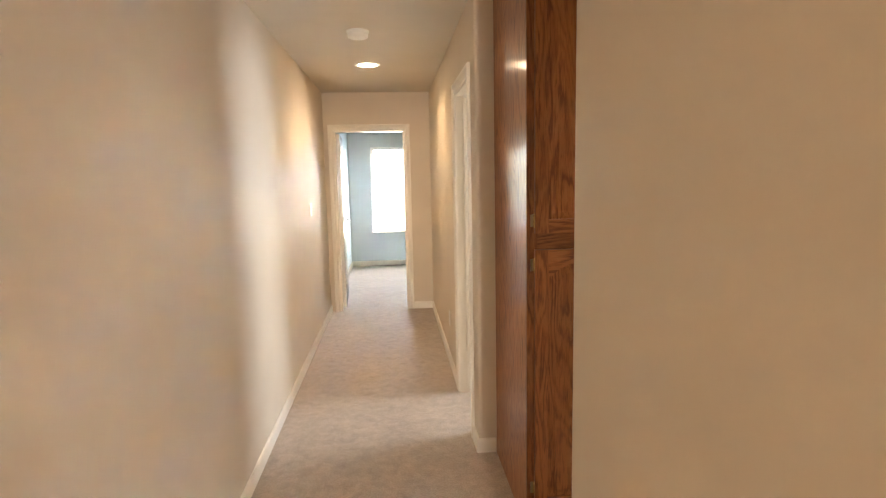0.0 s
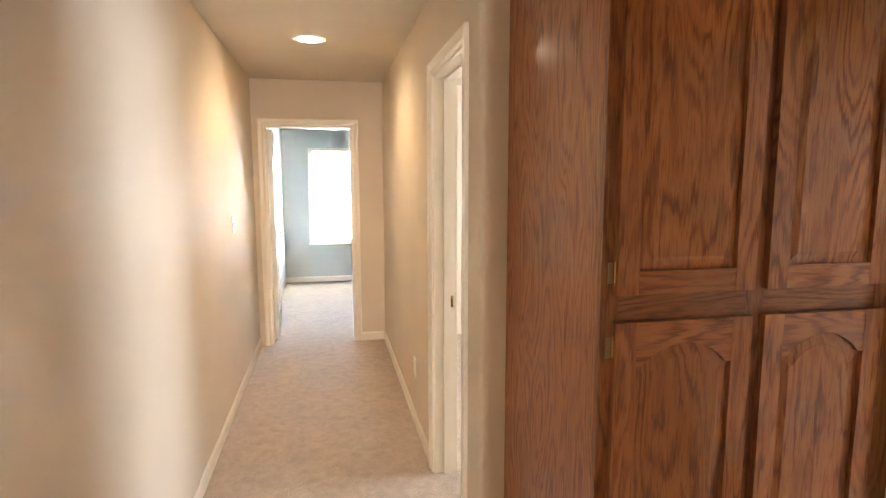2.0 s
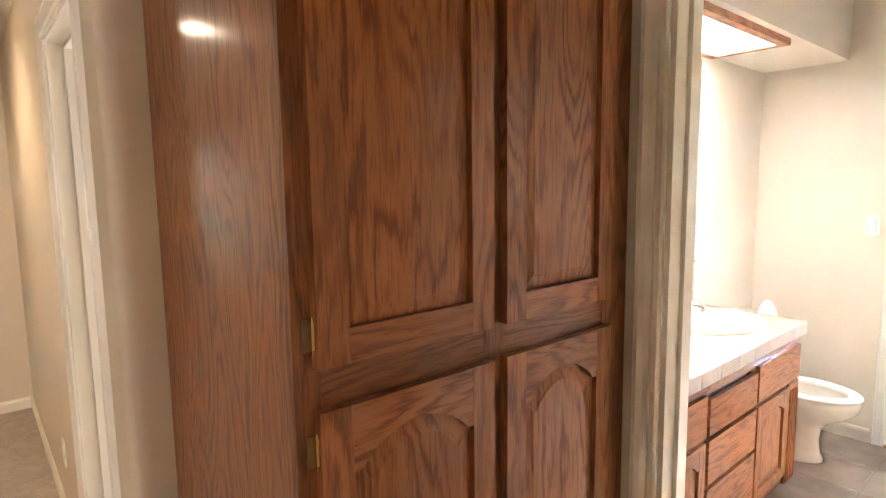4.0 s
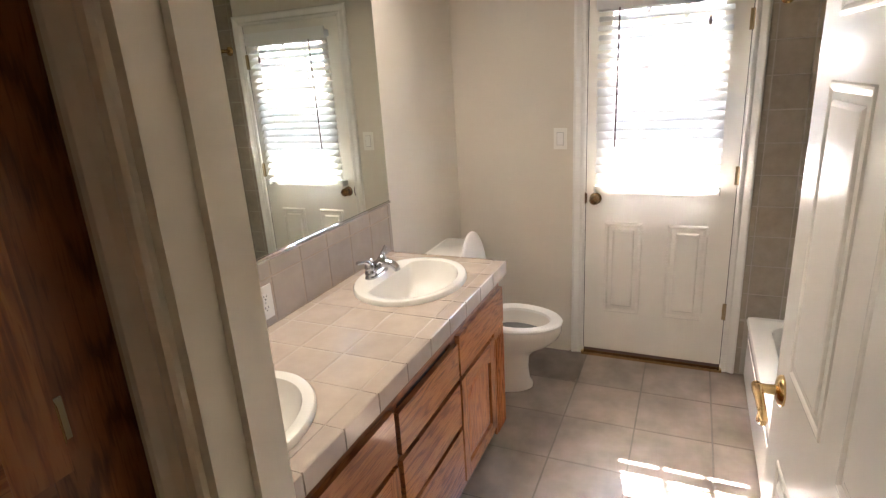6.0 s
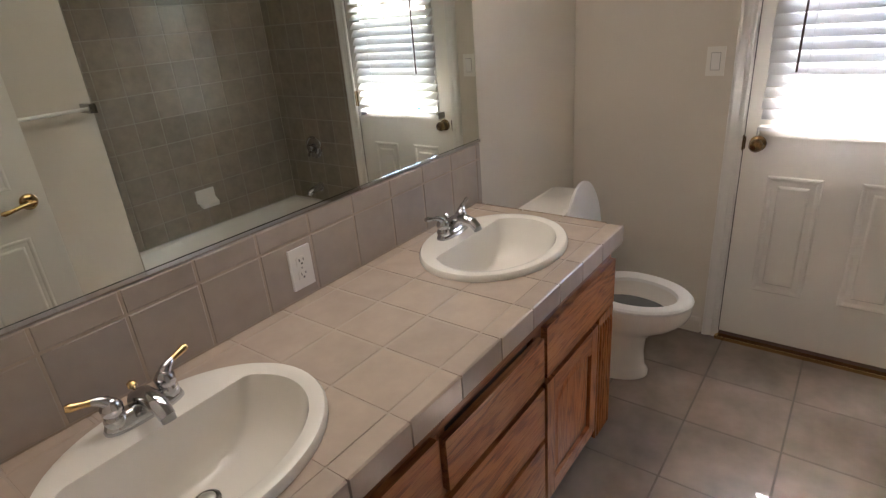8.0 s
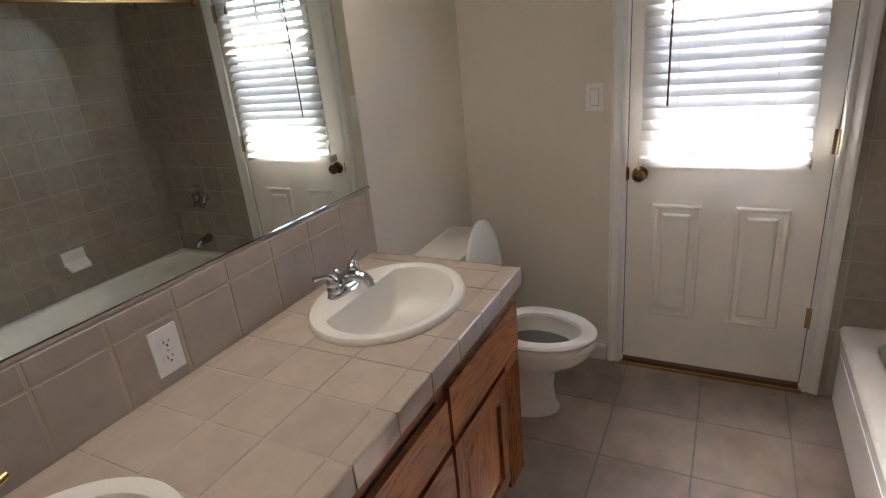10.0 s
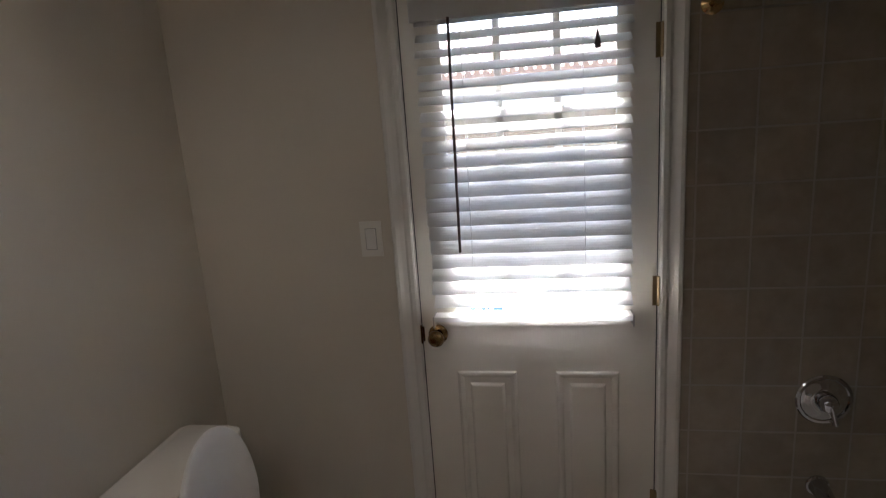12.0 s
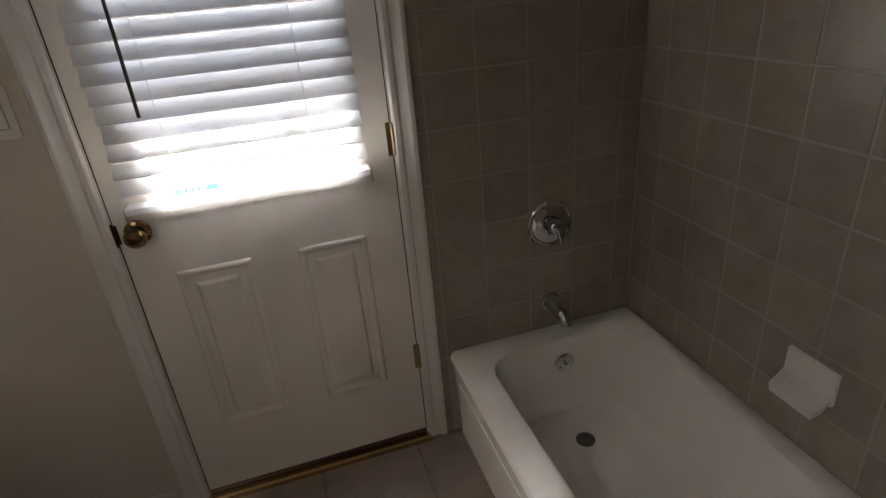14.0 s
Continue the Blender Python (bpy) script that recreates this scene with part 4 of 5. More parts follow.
CY = 4.76
rings = [egg(4.86, 0.0, 0.112, 0.205, 0.25), egg(4.86, 0.018, 0.112, 0.205, 0.25), egg(4.86, 0.045, 0.100, 0.188, 0.24), egg(4.855, 0.12, 0.093, 0.176, 0.235), egg(4.85, 0.19, 0.095, 0.178, 0.24), egg(4.83, 0.235, 0.116, 0.205, 0.26),
         egg(4.80, 0.275, 0.150, 0.245, 0.285), egg(4.775, 0.315, 0.171, 0.262, 0.30), egg(CY, 0.350, 0.180, 0.262, 0.30), egg(CY, 0.372, 0.181, 0.262, 0.30), egg(CY, 0.384, 0.176, 0.256, 0.296),
         egg(CY - 0.01, 0.385, 0.135, 0.205, 0.17), egg(CY - 0.01, 0.365, 0.132, 0.20, 0.165), egg(CY, 0.30, 0.115, 0.175, 0.14), egg(CY + 0.01, 0.22, 0.085, 0.12, 0.10), egg(CY + 0.02, 0.17, 0.05, 0.06, 0.06)]
part("bowl", loft(bmesh.new(), rings, True, True, True), PORCELAIN, to, smooth=True)
# Water set high and dark; its colour also carries the bowl's inner shade.
WATER = mat("shaded_bowl_water", (0.13, 0.13, 0.12), 0.05)
part("water", loft(bmesh.new(), [egg(CY - 0.002, 0.318, 0.1175, 0.179, 0.144)], True, True, False), WATER, to)
seat = bmesh.new()
loft(seat, [egg(CY, 0.388, 0.183, 0.263, 0.19), egg(CY, 0.400, 0.187, 0.267, 0.19), egg(CY, 0.408, 0.180, 0.260, 0.185), egg(CY - 0.005, 0.410, 0.165, 0.245, 0.175), egg(CY - 0.01, 0.404, 0.128, 0.195, 0.135), egg(CY - 0.01, 0.390, 0.124, 0.190, 0.130), egg(CY, 0.388, 0.183, 0.263, 0.19)])
part("seat", seat, PLASTIC, to, smooth=True)
lid = bmesh.new()
LRING = []
for k, w in ((1.0, 0.0), (1.0, 0.010), (0.96, 0.016), (0.5, 0.018)):
    r = []
    for i in range(40):
        t = 2 * math.pi * i / 40
        u, v = 0.183 * math.cos(t), (0.19 if math.sin(t) < 0 else 0.262) * math.sin(t)
        r.append((u * k, (v - 0.03) * k + 0.03 + 0.20, w))
    LRING.append(r)
loft(lid, LRING, True, True, True)
part("lid", lid, PLASTIC, to, "raised white toilet lid", True, m=Matrix.Translation((TX, 4.965, 0.405)) @ Matrix.Rotation(radians(-3), 4, "X") @ facing(0, 0, 0, "-y"))
for s in (-1, 1):
    part("seat_hinge", lathe(bmesh.new(), [(0.012, 0.0), (0.013, 0.014), (0.009, 0.022)], Matrix.Translation((TX + s * 0.075, 4.955, 0.386)), 14), PLASTIC, to, smooth=True)
tk = bmesh.new()


def rrect(x0, x1, y0, y1, z, r, n=5):
    out = []
    for cx, cy, a0 in ((x1 - r, y0 + r, -90), (x1 - r, y1 - r, 0), (x0 + r, y1 - r, 90), (x0 + r, y0 + r, 180)):
        for i in range(n + 1):
            a = radians(a0 + 90 * i / n)
            out.append((cx + r * math.cos(a), cy + r * math.sin(a), z))
    return out


loft(tk, [rrect(TX - 0.185, TX + 0.185, 5.045, TB, 0.375, 0.03), rrect(TX - 0.20, TX + 0.20, 5.035, TB, 0.41, 0.035), rrect(TX - 0.225, TX + 0.225, 5.024, TB, 0.715, 0.035)], True, True, True)
part("tank", tk, PORCELAIN, to, smooth=True)
part("tank_lid", loft(bmesh.new(), [rrect(TX - 0.232, TX + 0.232, 5.016, TB + 0.004, 0.716, 0.035), rrect(TX - 0.236, TX + 0.236, 5.012, TB + 0.004, 0.728, 0.037), rrect(TX - 0.234, TX + 0.234, 5.014, TB + 0.004, 0.749, 0.036), rrect(TX - 0.222, TX + 0.222, 5.026, TB - 0.006, 0.758, 0.034)], True, True, True), PORCELAIN, to, smooth=True)
part("flush_lever", tube(bmesh.new(), [(TX - 0.17, 5.026, 0.665), (TX - 0.17, 5.012, 0.665), (TX - 0.15, 5.004, 0.662), (TX - 0.10, 5.002, 0.655)], [0.010, 0.009, 0.006, 0.007], 10), CHROME, to, smooth=True)
for s in (-1, 1):
    part("floor_bolt_cap", lathe(bmesh.new(), [(0.016, 0.0), (0.015, 0.012), (0.007, 0.020)], Matrix.Translation((TX + s * 0.105, 4.93, 0.0)), 12), PLASTIC, to, smooth=True)

# ---- bathtub and its fittings ----
tb = thing("bathtub", "white enamelled alcove bathtub with a flat apron", "bathtub")
x0, x1, y0, y1 = TUBX + 0.003, BX - 0.012, BS + 0.012, TUBY
rings = [rrect(x0, x1, y0, y1 - 0.022, 0.0, 0.01), rrect(x0, x1, y0, y1 - 0.012, TUBH - 0.06, 0.01), rrect(x0, x1, y0, y1 - 0.002, TUBH - 0.035, 0.012), rrect(x0, x1, y0, y1, TUBH - 0.018, 0.014),
         rrect(x0, x1, y0, y1 - 0.006, TUBH - 0.004, 0.016), rrect(x0 + 0.004, x1 - 0.004, y0 + 0.004, y1 - 0.016, TUBH, 0.02),
         rrect(x0 + 0.10, x1 - 0.075, y0 + 0.048, y1 - 0.092, TUBH, 0.10), rrect(x0 + 0.112, x1 - 0.083, y0 + 0.056, y1 - 0.100, TUBH - 0.006, 0.10), rrect(x0 + 0.125, x1 - 0.088, y0 + 0.062, y1 - 0.106, TUBH - 0.03, 0.10),
         rrect(x0 + 0.20, x1 - 0.105, y0 + 0.085, y1 - 0.125, 0.14, 0.10), rrect(x0 + 0.26, x1 - 0.125, y0 + 0.105, y1 - 0.145, 0.065, 0.10), rrect(x0 + 0.33, x1 - 0.17, y0 + 0.15, y1 - 0.19, 0.042, 0.09), rrect(x0 + 0.5, x1 - 0.3, y0 + 0.24, y1 - 0.28, 0.038, 0.04)]
part("tub_shell", loft(bmesh.new(), rings, True, True, True), TUBWHITE, tb, smooth=True)
part("apron_panel", bevel(boxes((x0 + 0.05, x1 - 0.05, y1 - 0.024, y1 - 0.010, 0.03, 0.245)), 0.006, 2), TUBWHITE, tb, m=Matrix.Identity(4))
m = Matrix.Translation((BX - 0.108, 3.222, 0.255)) @ Matrix.Rotation(radians(-90), 4, "Y") @ Matrix.Rotation(radians(0), 4, "X")
ov = part("overflow_plate", lathe(bmesh.new(), [(0.037, 0.0), (0.037, 0.005), (0.030, 0.010), (0.006, 0.012)], m, 28), CHROME, tb, "chrome overflow plate", True)
part("trip_lever", tube(bmesh.new(), [m @ Vector((0, 0, 0.010)), m @ Vector((0.004, 0, 0.022)), m @ Vector((0.014, 0, 0.028))], [0.004, 0.004, 0.003], 8), CHROME, ov, smooth=True)
part("tub_drain", lathe(bmesh.new(), [(0.032, 0.0), (0.032, 0.003), (0.024, 0.005), (0.018, 0.002)], Matrix.Translation((BX - 0.27, 3.225, 0.042)), 24), DRAIN, tb, "dark metal drain", True)

vl = thing("shower_valve", "round chrome shower valve with a lever", "shower valve")
m = Matrix.Translation((BX - 0.010, 3.227, 0.748)) @ Matrix.Rotation(radians(-90), 4, "Y")
part("escutcheon", lathe(bmesh.new(), [(0.080, 0.0), (0.081, 0.004), (0.077, 0.009), (0.070, 0.009), (0.066, 0.005), (0.052, 0.007), (0.044, 0.012), (0.036, 0.013)], m, 40), CHROME, vl, smooth=True)
hb = part("handle_hub", lathe(bmesh.new(), [(0.030, 0.012), (0.029, 0.030), (0.024, 0.044), (0.020, 0.052), (0.008, 0.056)], m, 28), CHROME, vl, smooth=True)
part("lever", tube(bmesh.new(), [(BX - 0.056, 3.227, 0.750), (BX - 0.060, 3.222, 0.728), (BX - 0.063, 3.217, 0.705), (BX - 0.063, 3.214, 0.692)], [0.010, 0.008, 0.007, 0.009], 12), CHROME, hb, smooth=True)
so = thing("tub_spout", "chrome tub spout on the tiled wall", "tub spout")
part("spout", tube(bmesh.new(), [(BX - 0.010, 3.225, 0.452), (BX - 0.030, 3.225, 0.452), (BX - 0.085, 3.225, 0.446), (BX - 0.118, 3.225, 0.434), (BX - 0.128, 3.225, 0.416)], [0.030, 0.027, 0.023, 0.021, 0.017], 18), CHROME, so, smooth=True)
part("flange", lathe(bmesh.new(), [(0.034, 0.0), (0.034, 0.005), (0.028, 0.009)], Matrix.Translation((BX - 0.010, 3.225, 0.452)) @ Matrix.Rotation(radians(-90), 4, "Y"), 24), CHROME, so, smooth=True)

sdh = thing("soap_dish", "white ceramic soap dish on the tiled wall", "soap dish")
m = facing(5.47, BS + 0.010, 0.545, "+y") @ Matrix.Diagonal((0.78, 0.78, 0.82, 1.0))
part("back_plate", bevel(boxes((-0.085, 0.085, -0.03, 0.082, 0, 0.014)), 0.006, 2), PORCELAIN, sdh, m=m)
bm = loft(bmesh.new(), [[(u, v, w) for u, v, w in ((-0.082, -0.012, 0.010), (0.082, -0.012, 0.010), (0.082, 0.010, 0.010), (-0.082, 0.010, 0.010))],
                        [(-0.080, -0.055, 0.040), (0.080, -0.055, 0.040), (0.084, -0.022, 0.040), (-0.084, -0.022, 0.040)],
                        [(-0.074, -0.066, 0.068), (0.074, -0.066, 0.068), (0.078, -0.036, 0.072), (-0.078, -0.036, 0.072)]], True, True, True)
dish = part("tray", bevel(bm, 0.006, 2), PORCELAIN, sdh, smooth=True, m=m)
bm = bmesh.new()
for i in range(6):
    u = -0.055 + i * 0.022
    tube(bm, [(u, -0.004 + 0.008, 0.020), (u, -0.020, 0.042), (u, -0.033, 0.062)], 0.0026, 8)
part("ridges", bm, PORCELAIN, dish, m=m, smooth=True)

rod = thing("shower_rod", "brass-coloured shower curtain rod", "shower rod")
part("bar", tube(bmesh.new(), [(TUBX + 0.002, 3.585, 1.915), (BX - 0.011, 3.585, 1.915)], 0.0125, 16), BRASS, rod, smooth=True)
part("flange", lathe(bmesh.new(), [(0.03, 0.0), (0.03, 0.004), (0.016, 0.014)], Matrix.Translation((BX - 0.010, 3.585, 1.915)) @ Matrix.Rotation(radians(-90), 4, "Y"), 20), BRASS, rod, smooth=True)

sh = thing("wall_shower", "chrome shower on a bent arm above the tub", "shower")
part("arm", tube(bmesh.new(), [(BX - 0.010, 3.227, 2.02), (BX - 0.05, 3.227, 2.022), (BX - 0.09, 3.227, 2.005), (BX - 0.118, 3.227, 1.972)], 0.0095, 12), CHROME, sh, smooth=True)
part("flange", lathe(bmesh.new(), [(0.028, 0.0), (0.027, 0.005), (0.012, 0.011)], Matrix.Translation((BX - 0.010, 3.227, 2.02)) @ Matrix.Rotation(radians(-90), 4, "Y"), 20), CHROME, sh, smooth=True)
m = Matrix.Translation((BX - 0.150, 3.227, 1.918)) @ Matrix.Rotation(radians(30), 4, "Y")
hd = part("head", lathe(bmesh.new(), [(0.030, 0.0), (0.032, 0.006), (0.030, 0.022), (0.018, 0.040), (0.012, 0.052), (0.014, 0.062)], m, 24), CHROME, sh, smooth=True)
part("spray_face", lathe(bmesh.new(), [(0.027, -0.0005), (0.025, -0.002), (0.004, -0.003)], m, 20), DRAIN, hd, "dark spray plate", True)

tw = thing("towel_bar", "chrome and clear towel bar on the end wall", "towel bar")
part("bar", tube(bmesh.new(), [(4.06, 3.652, 1.305), (4.655, 3.652, 1.305)], 0.008, 12), PLASTIC, tw, "pale plastic bar", True)
for x in (4.065, 4.655):
    part("bracket", bevel(boxes((x - 0.014, x + 0.014, 3.575, 3.672, 1.285, 1.325)), 0.006, 2), CHROME, tw, smooth=True)

# ---- glazed outer door with its blind ----
xd = thing("door_1", "off-white half-glazed outer door with two embossed panels", "door")
tagged(xd, kind="structure")
DXI = BX + 0.004                     # inner face of the leaf
LY0_, LY1_, LZ0_, LZ1_ = 3.822, 4.352, 1.015, 1.955   # glass opening
part("leaf", boxes((DXI, DXI + 0.044, XD0, XD1, 0.035, LZ0_), (DXI, DXI + 0.044, XD0, XD1, LZ1_, 2.062), (DXI, DXI + 0.044, XD0, LY0_, LZ0_, LZ1_), (DXI, DXI + 0.044, LY1_, XD1, LZ0_, LZ1_)), DOORW, xd)
m = facing(DXI, 0, 0, "-x")
for a, b in ((3.826, 4.026), (4.154, 4.354)):
    part("door_panel", panel_set(bmesh.new(), -b, -a, 0.285, 0.829, 0.0, 0.011, 0.017, 0.042), DOORW, xd, m=m)
for d in ((LY0_ - 0.022, LY0_ + 0.012, LZ0_ + 0.012, LZ1_ - 0.012), (LY1_ - 0.012, LY1_ + 0.022, LZ0_ + 0.012, LZ1_ - 0.012), (LY0_ - 0.022, LY1_ + 0.022, LZ0_ - 0.022, LZ0_ + 0.012), (LY0_ - 0.022, LY1_ + 0.022, LZ1_ - 0.012, LZ1_ + 0.022)):
    part("lite_frame", bevel(boxes((DXI - 0.014, DXI + 0.002, *d)), 0.003, 1), DOORW, xd)
pane = part("pane", boxes((DXI + 0.020, DXI + 0.024, LY0_, LY1_, LZ0_, LZ1_)), GLASS, xd, "clear glass pane")
pane.visible_shadow = False
for y in (LY0_ + (LY1_ - LY0_) / 3, LY0_ + (LY1_ - LY0_) * 2 / 3):
    part("muntin", boxes((DXI + 0.026, DXI + 0.042, y - 0.011, y + 0.011, LZ0_, LZ1_)), DOORW, xd)
for z in (LZ0_ + 0.315, LZ0_ + 0.63):
    part("muntin", boxes((DXI + 0.026, DXI + 0.0415, LY0_, LY1_, z - 0.011, z + 0.011)), DOORW, xd)
# Black strips paint the shadow in the reveal between leaf and frame.
for d in ((XD0 - 0.0045, XD0 - 0.0005, 0.035, 2.062), (XD1 + 0.0005, XD1 + 0.0045, 0.035, 2.062), (XD0 - 0.0045, XD1 + 0.0045, 2.0625, 2.066)):
    part("weather_strip", boxes((DXI - 0.0012, DXI + 0.03, *d)), BLACK, xd, "black strip painting the shadow gap round the door")
m = Matrix.Translation((DXI, 4.410, 0.962)) @ Matrix.Rotation(radians(-90), 4, "Y")
kn = part("knob_rose", lathe(bmesh.new(), [(0.033, 0.0), (0.033, 0.004), (0.028, 0.009), (0.014, 0.012)], m, 28), OLDBRASS, xd, "aged brass rose", True)
part("knob", lathe(bmesh.new(), [(0.011, 0.008), (0.011, 0.022), (0.020, 0.030), (0.027, 0.042), (0.027, 0.052), (0.021, 0.062), (0.008, 0.066)], m, 28), OLDBRASS, kn, "aged brass round knob", True)
for hz in (0.355, 1.10, 1.835):
    butt_hinge(xd, Matrix.Translation((DXI - 0.001, XD0, hz)) @ facing(0, 0, 0, "-x"), DULLBRASS, 0.095)
part("strike_plate", boxes((BX - 0.0025, BX + 0.030, XD1 + 0.0008, XD1 + 0.0105, 0.930, 0.995)), OLDBRASS, cs, "aged brass strike plate")
part("latch_plate", boxes((DXI - 0.0015, DXI + 0.012, XD1 - 0.006, XD1 - 0.0003, 0.936, 0.989)), OLDBRASS, xd, "aged brass latch plate")
stk = part("sticker", boxes((DXI + 0.0185, DXI + 0.0195, 4.188, 4.318, 1.026, 1.062)), PLASTIC, xd, "small white sticker with blue print")
for a, b, z0, z1 in ((4.192, 4.222, 1.037, 1.054), (4.236, 4.243, 1.038, 1.050), (4.249, 4.262, 1.038, 1.050), (4.268, 4.277, 1.038, 1.050), (4.283, 4.300, 1.038, 1.050)):
    part("print_bar", boxes((DXI + 0.0175, DXI + 0.0184, a, b, z0, z1)), BLUEINK, stk)
th = thing("threshold", "aluminium and wood threshold under the outer door", "threshold")
tagged(th, kind="structure")
part("wood_strip", bevel(boxes((BX - 0.030, BX + 0.06, XD0 - 0.012, XD1 + 0.012, -0.002, 0.016)), 0.004, 1), BRASS, th, "brass-coloured metal strip")
part("sweep", boxes((BX + 0.002, BX + 0.03, XD0, XD1, 0.018, 0.034)), WAND, th, "dark rubber sweep")

bl = thing("door_blind", "white two-inch horizontal blind on the glazed door", "blind")
BY0, BY1, BXC = 3.797, 4.405, DXI - 0.050
part("headrail", boxes((BXC - 0.024, BXC + 0.030, BY0, BY1, 1.945, 1.985)), BLIND, bl)
part("valance", bevel(boxes((BXC - 0.036, BXC - 0.026, BY0 - 0.008, BY1 + 0.008, 1.932, 2.005)), 0.003, 1), BLIND, bl)
prof = [(-0.025 + 0.05 * i / 6, 0.0035 * (1 - (2 * i / 6 - 1) ** 2)) for i in range(7)]
prof = prof + [(u, v - 0.0026) for u, v in prof[::-1]]
bm = loft(bmesh.new(), [[(u, y, v) for u, v in prof] for y in (-(BY1 - BY0) / 2, (BY1 - BY0) / 2)], True, True, True)
slat = mesh_of(bm, "slat", BLIND)
rng = random.Random(4)
for i in range(20):
    z = 1.9365 - i * 0.0444
    tilt = -32 if i < 8 else -40 if i == 8 else -46 if i == 9 else -54 if i < 17 else -39
    ob = new("slat", slat)
    ob.parent = bl
    ob.matrix_basis = pose(BXC, (BY0 + BY1) / 2 + rng.uniform(-0.003, 0.003), z, rng.uniform(-0.25, 0.25), tilt + rng.uniform(-2, 2), 0)
part("bottom_rail", bevel(boxes((BXC - 0.025, BXC + 0.025, BY0, BY1, 1.030, 1.046)), 0.003, 1), BLIND, bl)
for y in (BY0 + 0.135, BY1 - 0.135):
    for dx in (-0.024, 0.024):
        part("ladder_cord", tube(bmesh.new(), [(BXC + dx, y, 1.04), (BXC + dx, y, 1.95)], 0.0009, 5), BLIND, bl)
part("tilt_wand", tube(bmesh.new(), [(BXC - 0.044, BY1 - 0.105, 1.935), (BXC - 0.046, BY1 - 0.100, 1.262)], 0.0042, 8), WAND, bl, "dark brown tilt wand")
part("pull_cord", tube(bmesh.new(), [(BXC - 0.042, BY0 + 0.098, 1.935), (BXC - 0.042, BY0 + 0.098, 1.86)], 0.0012, 6), BLIND, bl)
part("cord_tassel", lathe(bmesh.new(), [(0.003, 0.045), (0.005, 0.035), (0.009, 0.012), (0.009, 0.004), (0.005, 0.0)], Matrix.Translation((BXC - 0.042, BY0 + 0.098, 1.818)), 12), WAND, bl, "dark cord tassel", True)
for y in (BY0 - 0.006, BY1 + 0.006):
    part("hold_down", boxes((BXC - 0.010, DXI - 0.001, y - 0.002, y + 0.002, 1.005, 1.040)), STEEL, bl)

# ---- outside ----
structure("ground", boxes((BX + T, 900, -900, 900, -0.30, -0.14), (-900, BX + T, 12.12, 900, -0.30, -0.14), (-900, BX + T, -900, -1.72, -0.30, -0.14), (-900, 0.0, -1.72, 12.12, -0.30, -0.14)), GRASS, "dry lawn reaching to the horizon", "ground")
structure("patio", boxes((BX + T, 10.2, 1.0, 7.5, -0.14, -0.06)), PATIO, "pale concrete patio", "patio")
# Unseen cover, added to keep the sun to the lower blind slats.
pc = thing("patio_cover", "unseen slatted timber cover that shapes the sun on the blind", "patio cover")
for a, b in ((BX + T + 0.02, 6.905), (6.985, 7.03), (7.075, 7.33)):
    part("cover_board", boxes((a, b, 1.2, 7.2, 2.50, 2.53)), TIMBER, pc)
part("beam", boxes((7.14, 7.22, 1.2, 7.2, 2.43, 2.498)), TIMBER, pc)
for y in (1.3, 7.1):
    part("post", boxes((7.14, 7.22, y - 0.04, y + 0.04, -0.06, 2.43)), TIMBER, pc)
for i in range(8):
    y = 1.3 + i * 0.82
    part("rafter", boxes((BX + T + 0.02, 7.14, y - 0.02, y + 0.02, 2.43, 2.498)), TIMBER, pc)
fn = thing("garden_fence", "weathered wooden board fence", "fence")
fb = None
for i in range(70):
    if fb is None:
        fb = mesh_of(boxes((0, 0.022, -0.068, 0.068, -0.14, 1.72)), "board", FENCE)
    ob = new("board", fb)
    ob.parent = fn
    ob.location = (15.0 + 0.004 * (i % 3), -1.0 + i * 0.145, 0)
for z in (0.25, 1.4):
    part("fence_rail", boxes((15.03, 15.07, -1.1, 9.2, z, z + 0.09)), FENCE, fn)
hs = thing("neighbour_house", "stucco house with a low clay tile roof", "house")
part("wall", boxes((21, 29, -6, 13, -0.14, 2.9)), STUCCO, hs)
rf = bmesh.new()
loft(rf, [[(20.2, -6.8, 2.85), (29.8, -6.8, 2.85), (29.8, 13.8, 2.85), (20.2, 13.8, 2.85)], [(20.2, -6.8, 2.98), (29.8, -6.8, 2.98), (29.8, 13.8, 2.98), (20.2, 13.8, 2.98)], [(24.9, -2.2, 4.8), (25.1, -2.2, 4.8), (25.1, 9.2, 4.8), (24.9, 9.2, 4.8)]], True, True, True)
roof = part("roof", rf, ROOFTILE, hs)
bm = bmesh.new()
for i in range(84):
    y = -6.2 + i * 0.24
    t = min(1.0, min(y + 6.8, 13.8 - y) / 4.6)
    tube(bm, [(20.16, y, 2.99), (20.2 + 4.7 * t, y, 2.99 + 1.82 * t)], 0.085, 6)
part("roof_ridges", bm, ROOFTILE, roof)
for y in (0.5, 5.0, 9.5):
    w = part("window", boxes((20.93, 21.02, y, y + 1.4, 0.9, 2.1)), TRIM, hs)
    part("pane", boxes((20.915, 20.928, y + 0.06, y + 1.34, 0.96, 2.04)), mat("dark_window_glass", (0.03, 0.04, 0.05), 0.05), w)

# ---- tiles of floor and tub surround ----
FT = 0.338
floor_bath = bpy.data.objects["floor_bath"]


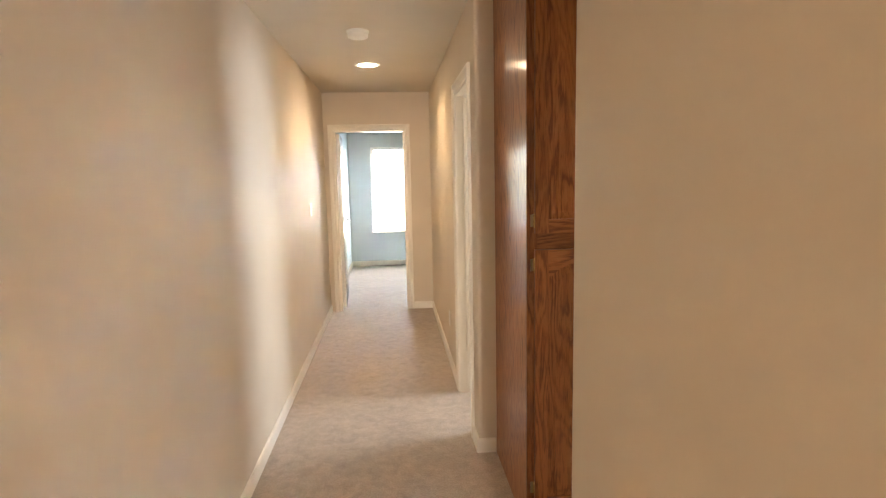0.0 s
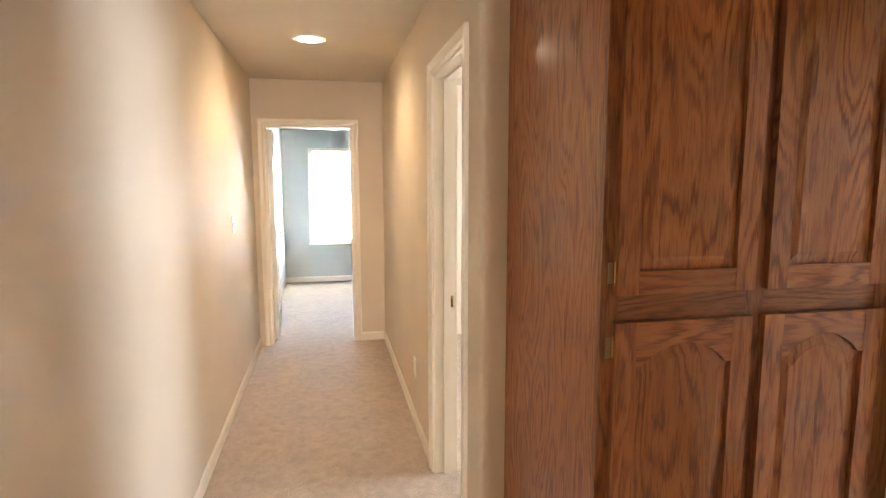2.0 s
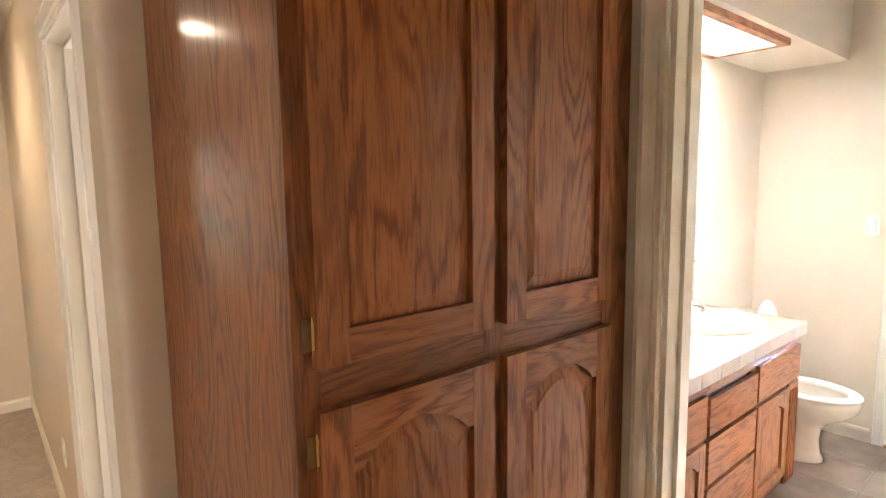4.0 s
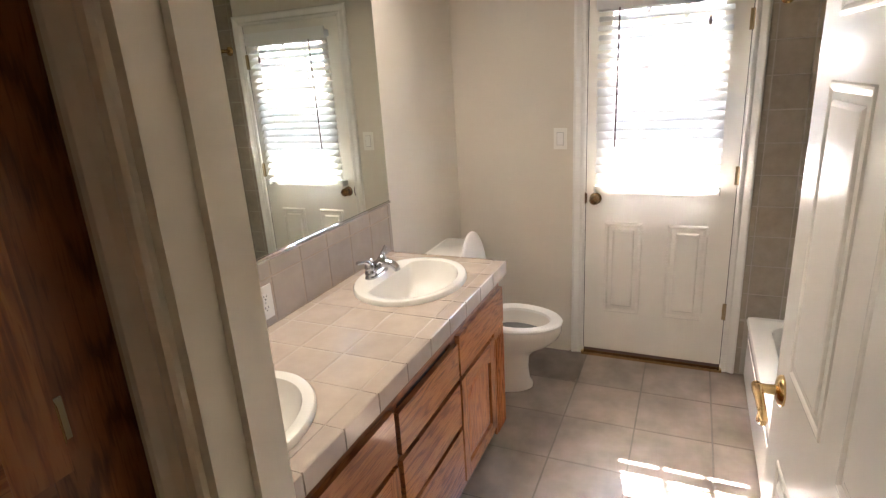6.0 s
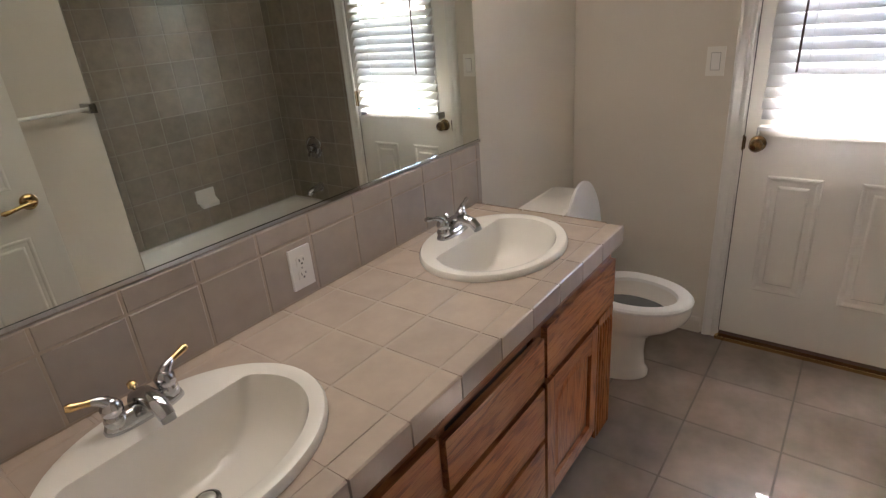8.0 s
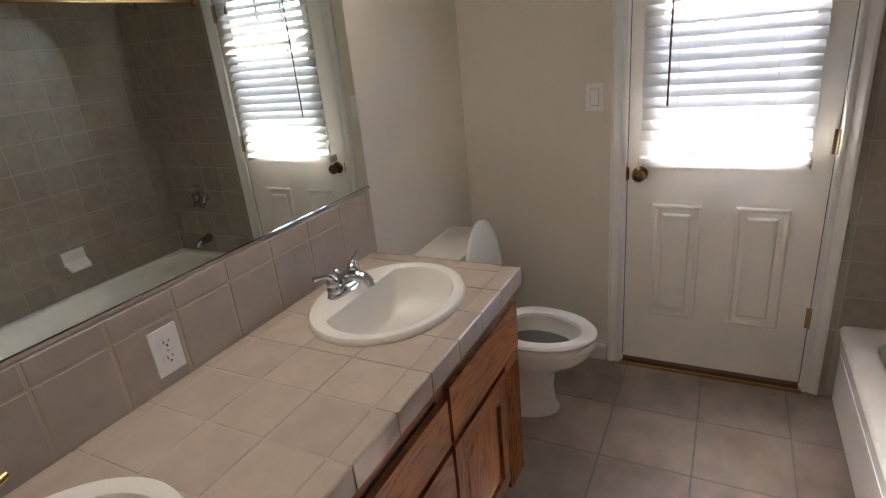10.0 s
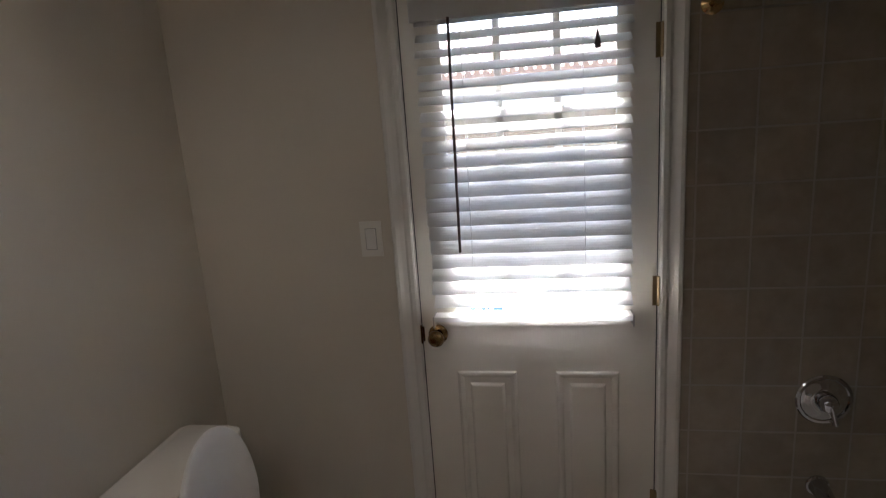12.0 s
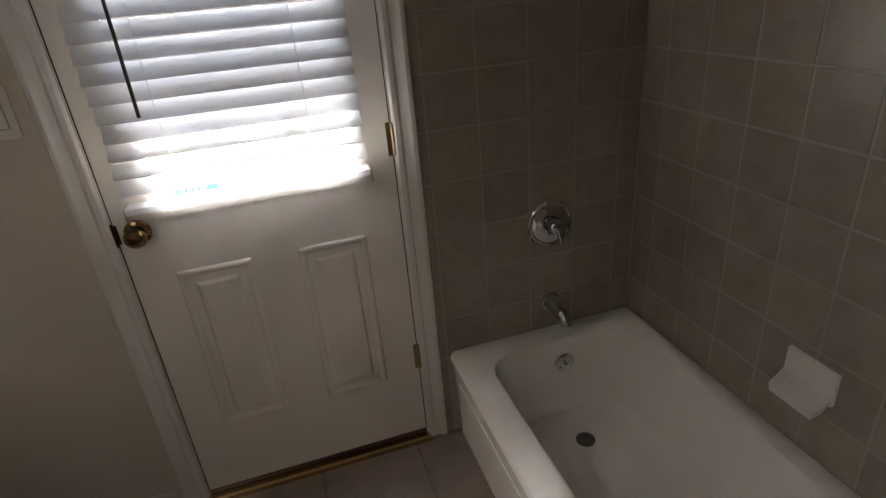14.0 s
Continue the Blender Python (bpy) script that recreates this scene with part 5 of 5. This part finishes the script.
def tile_field(parent, u_joint, v_joint, step, u0, u1, v0, v1, t, material, m, g):
    """Tiles of one size over a rectangle, whole ones sharing a mesh, cut ones at the edges."""
    whole = None
    i0, i1 = math.floor((u0 - u_joint) / step), math.ceil((u1 - u_joint) / step)
    j0, j1 = math.floor((v0 - v_joint) / step), math.ceil((v1 - v_joint) / step)
    for i in range(i0, i1):
        for j in range(j0, j1):
            a0, a1 = max(u0, u_joint + i * step + g), min(u1, u_joint + (i + 1) * step - g)
            b0, b1 = max(v0, v_joint + j * step + g), min(v1, v_joint + (j + 1) * step - g)
            if a1 - a0 < 0.012 or b1 - b0 < 0.012:
                continue
            full = abs(a1 - a0 - step + 2 * g) < 1e-6 and abs(b1 - b0 - step + 2 * g) < 1e-6
            if full:
                if whole is None:
                    h = step / 2 - g
                    whole = mesh_of(tile_block(bmesh.new(), -h, h, -h, h, 0, t, 0.002), "tile", material)
                ob = new("tile", whole)
                ob.parent = parent
                ob.matrix_basis = m @ Matrix.Translation(((a0 + a1) / 2, (b0 + b1) / 2, 0))
            else:
                part("tile", tile_block(bmesh.new(), a0, a1, b0, b1, 0, t, 0.002), material, parent, m=m)


tile_field(floor_bath, 5.512, 4.437, FT, DX0 + 0.06, BX - 0.002, 3.58, BN - 0.002, 0.006, FLOORTILE, Matrix.Translation((0, 0, -0.006)), 0.0025)
WT = 0.1575
for nm, m, u_joint, u0, u1 in (("wall_bath_outer", facing(BX, 0, 0, "-x"), -3.298, -3.645, -BS - 0.010),
                               ("wall_bath_south", facing(0, BS, 0, "+y"), -5.784, -(BX - 0.010), -TUBX - 0.010),
                               ("wall_tub_end", facing(TUBX, 0, 0, "+x"), 3.298, BS + 0.010, 3.568)):
    w = bpy.data.objects[nm]
    bed = part("grout_bed", boxes((u0, u1, 0.0 if nm == "wall_bath_outer" else 0.3, 2.30, 0.0005, 0.0088)), TUBGROUT, w, "pale grout", m=m)
    tile_field(w, u_joint, 0.318, WT, u0, u1, TUBH - 0.02, 2.30, 0.010, TUBTILE, m, 0.0022)
    if nm == "wall_bath_outer":
        tile_field(w, u_joint, 0.318, WT, u0, -TUBY - 0.004, 0.003, TUBH - 0.02, 0.0098, TUBTILE, m, 0.0022)
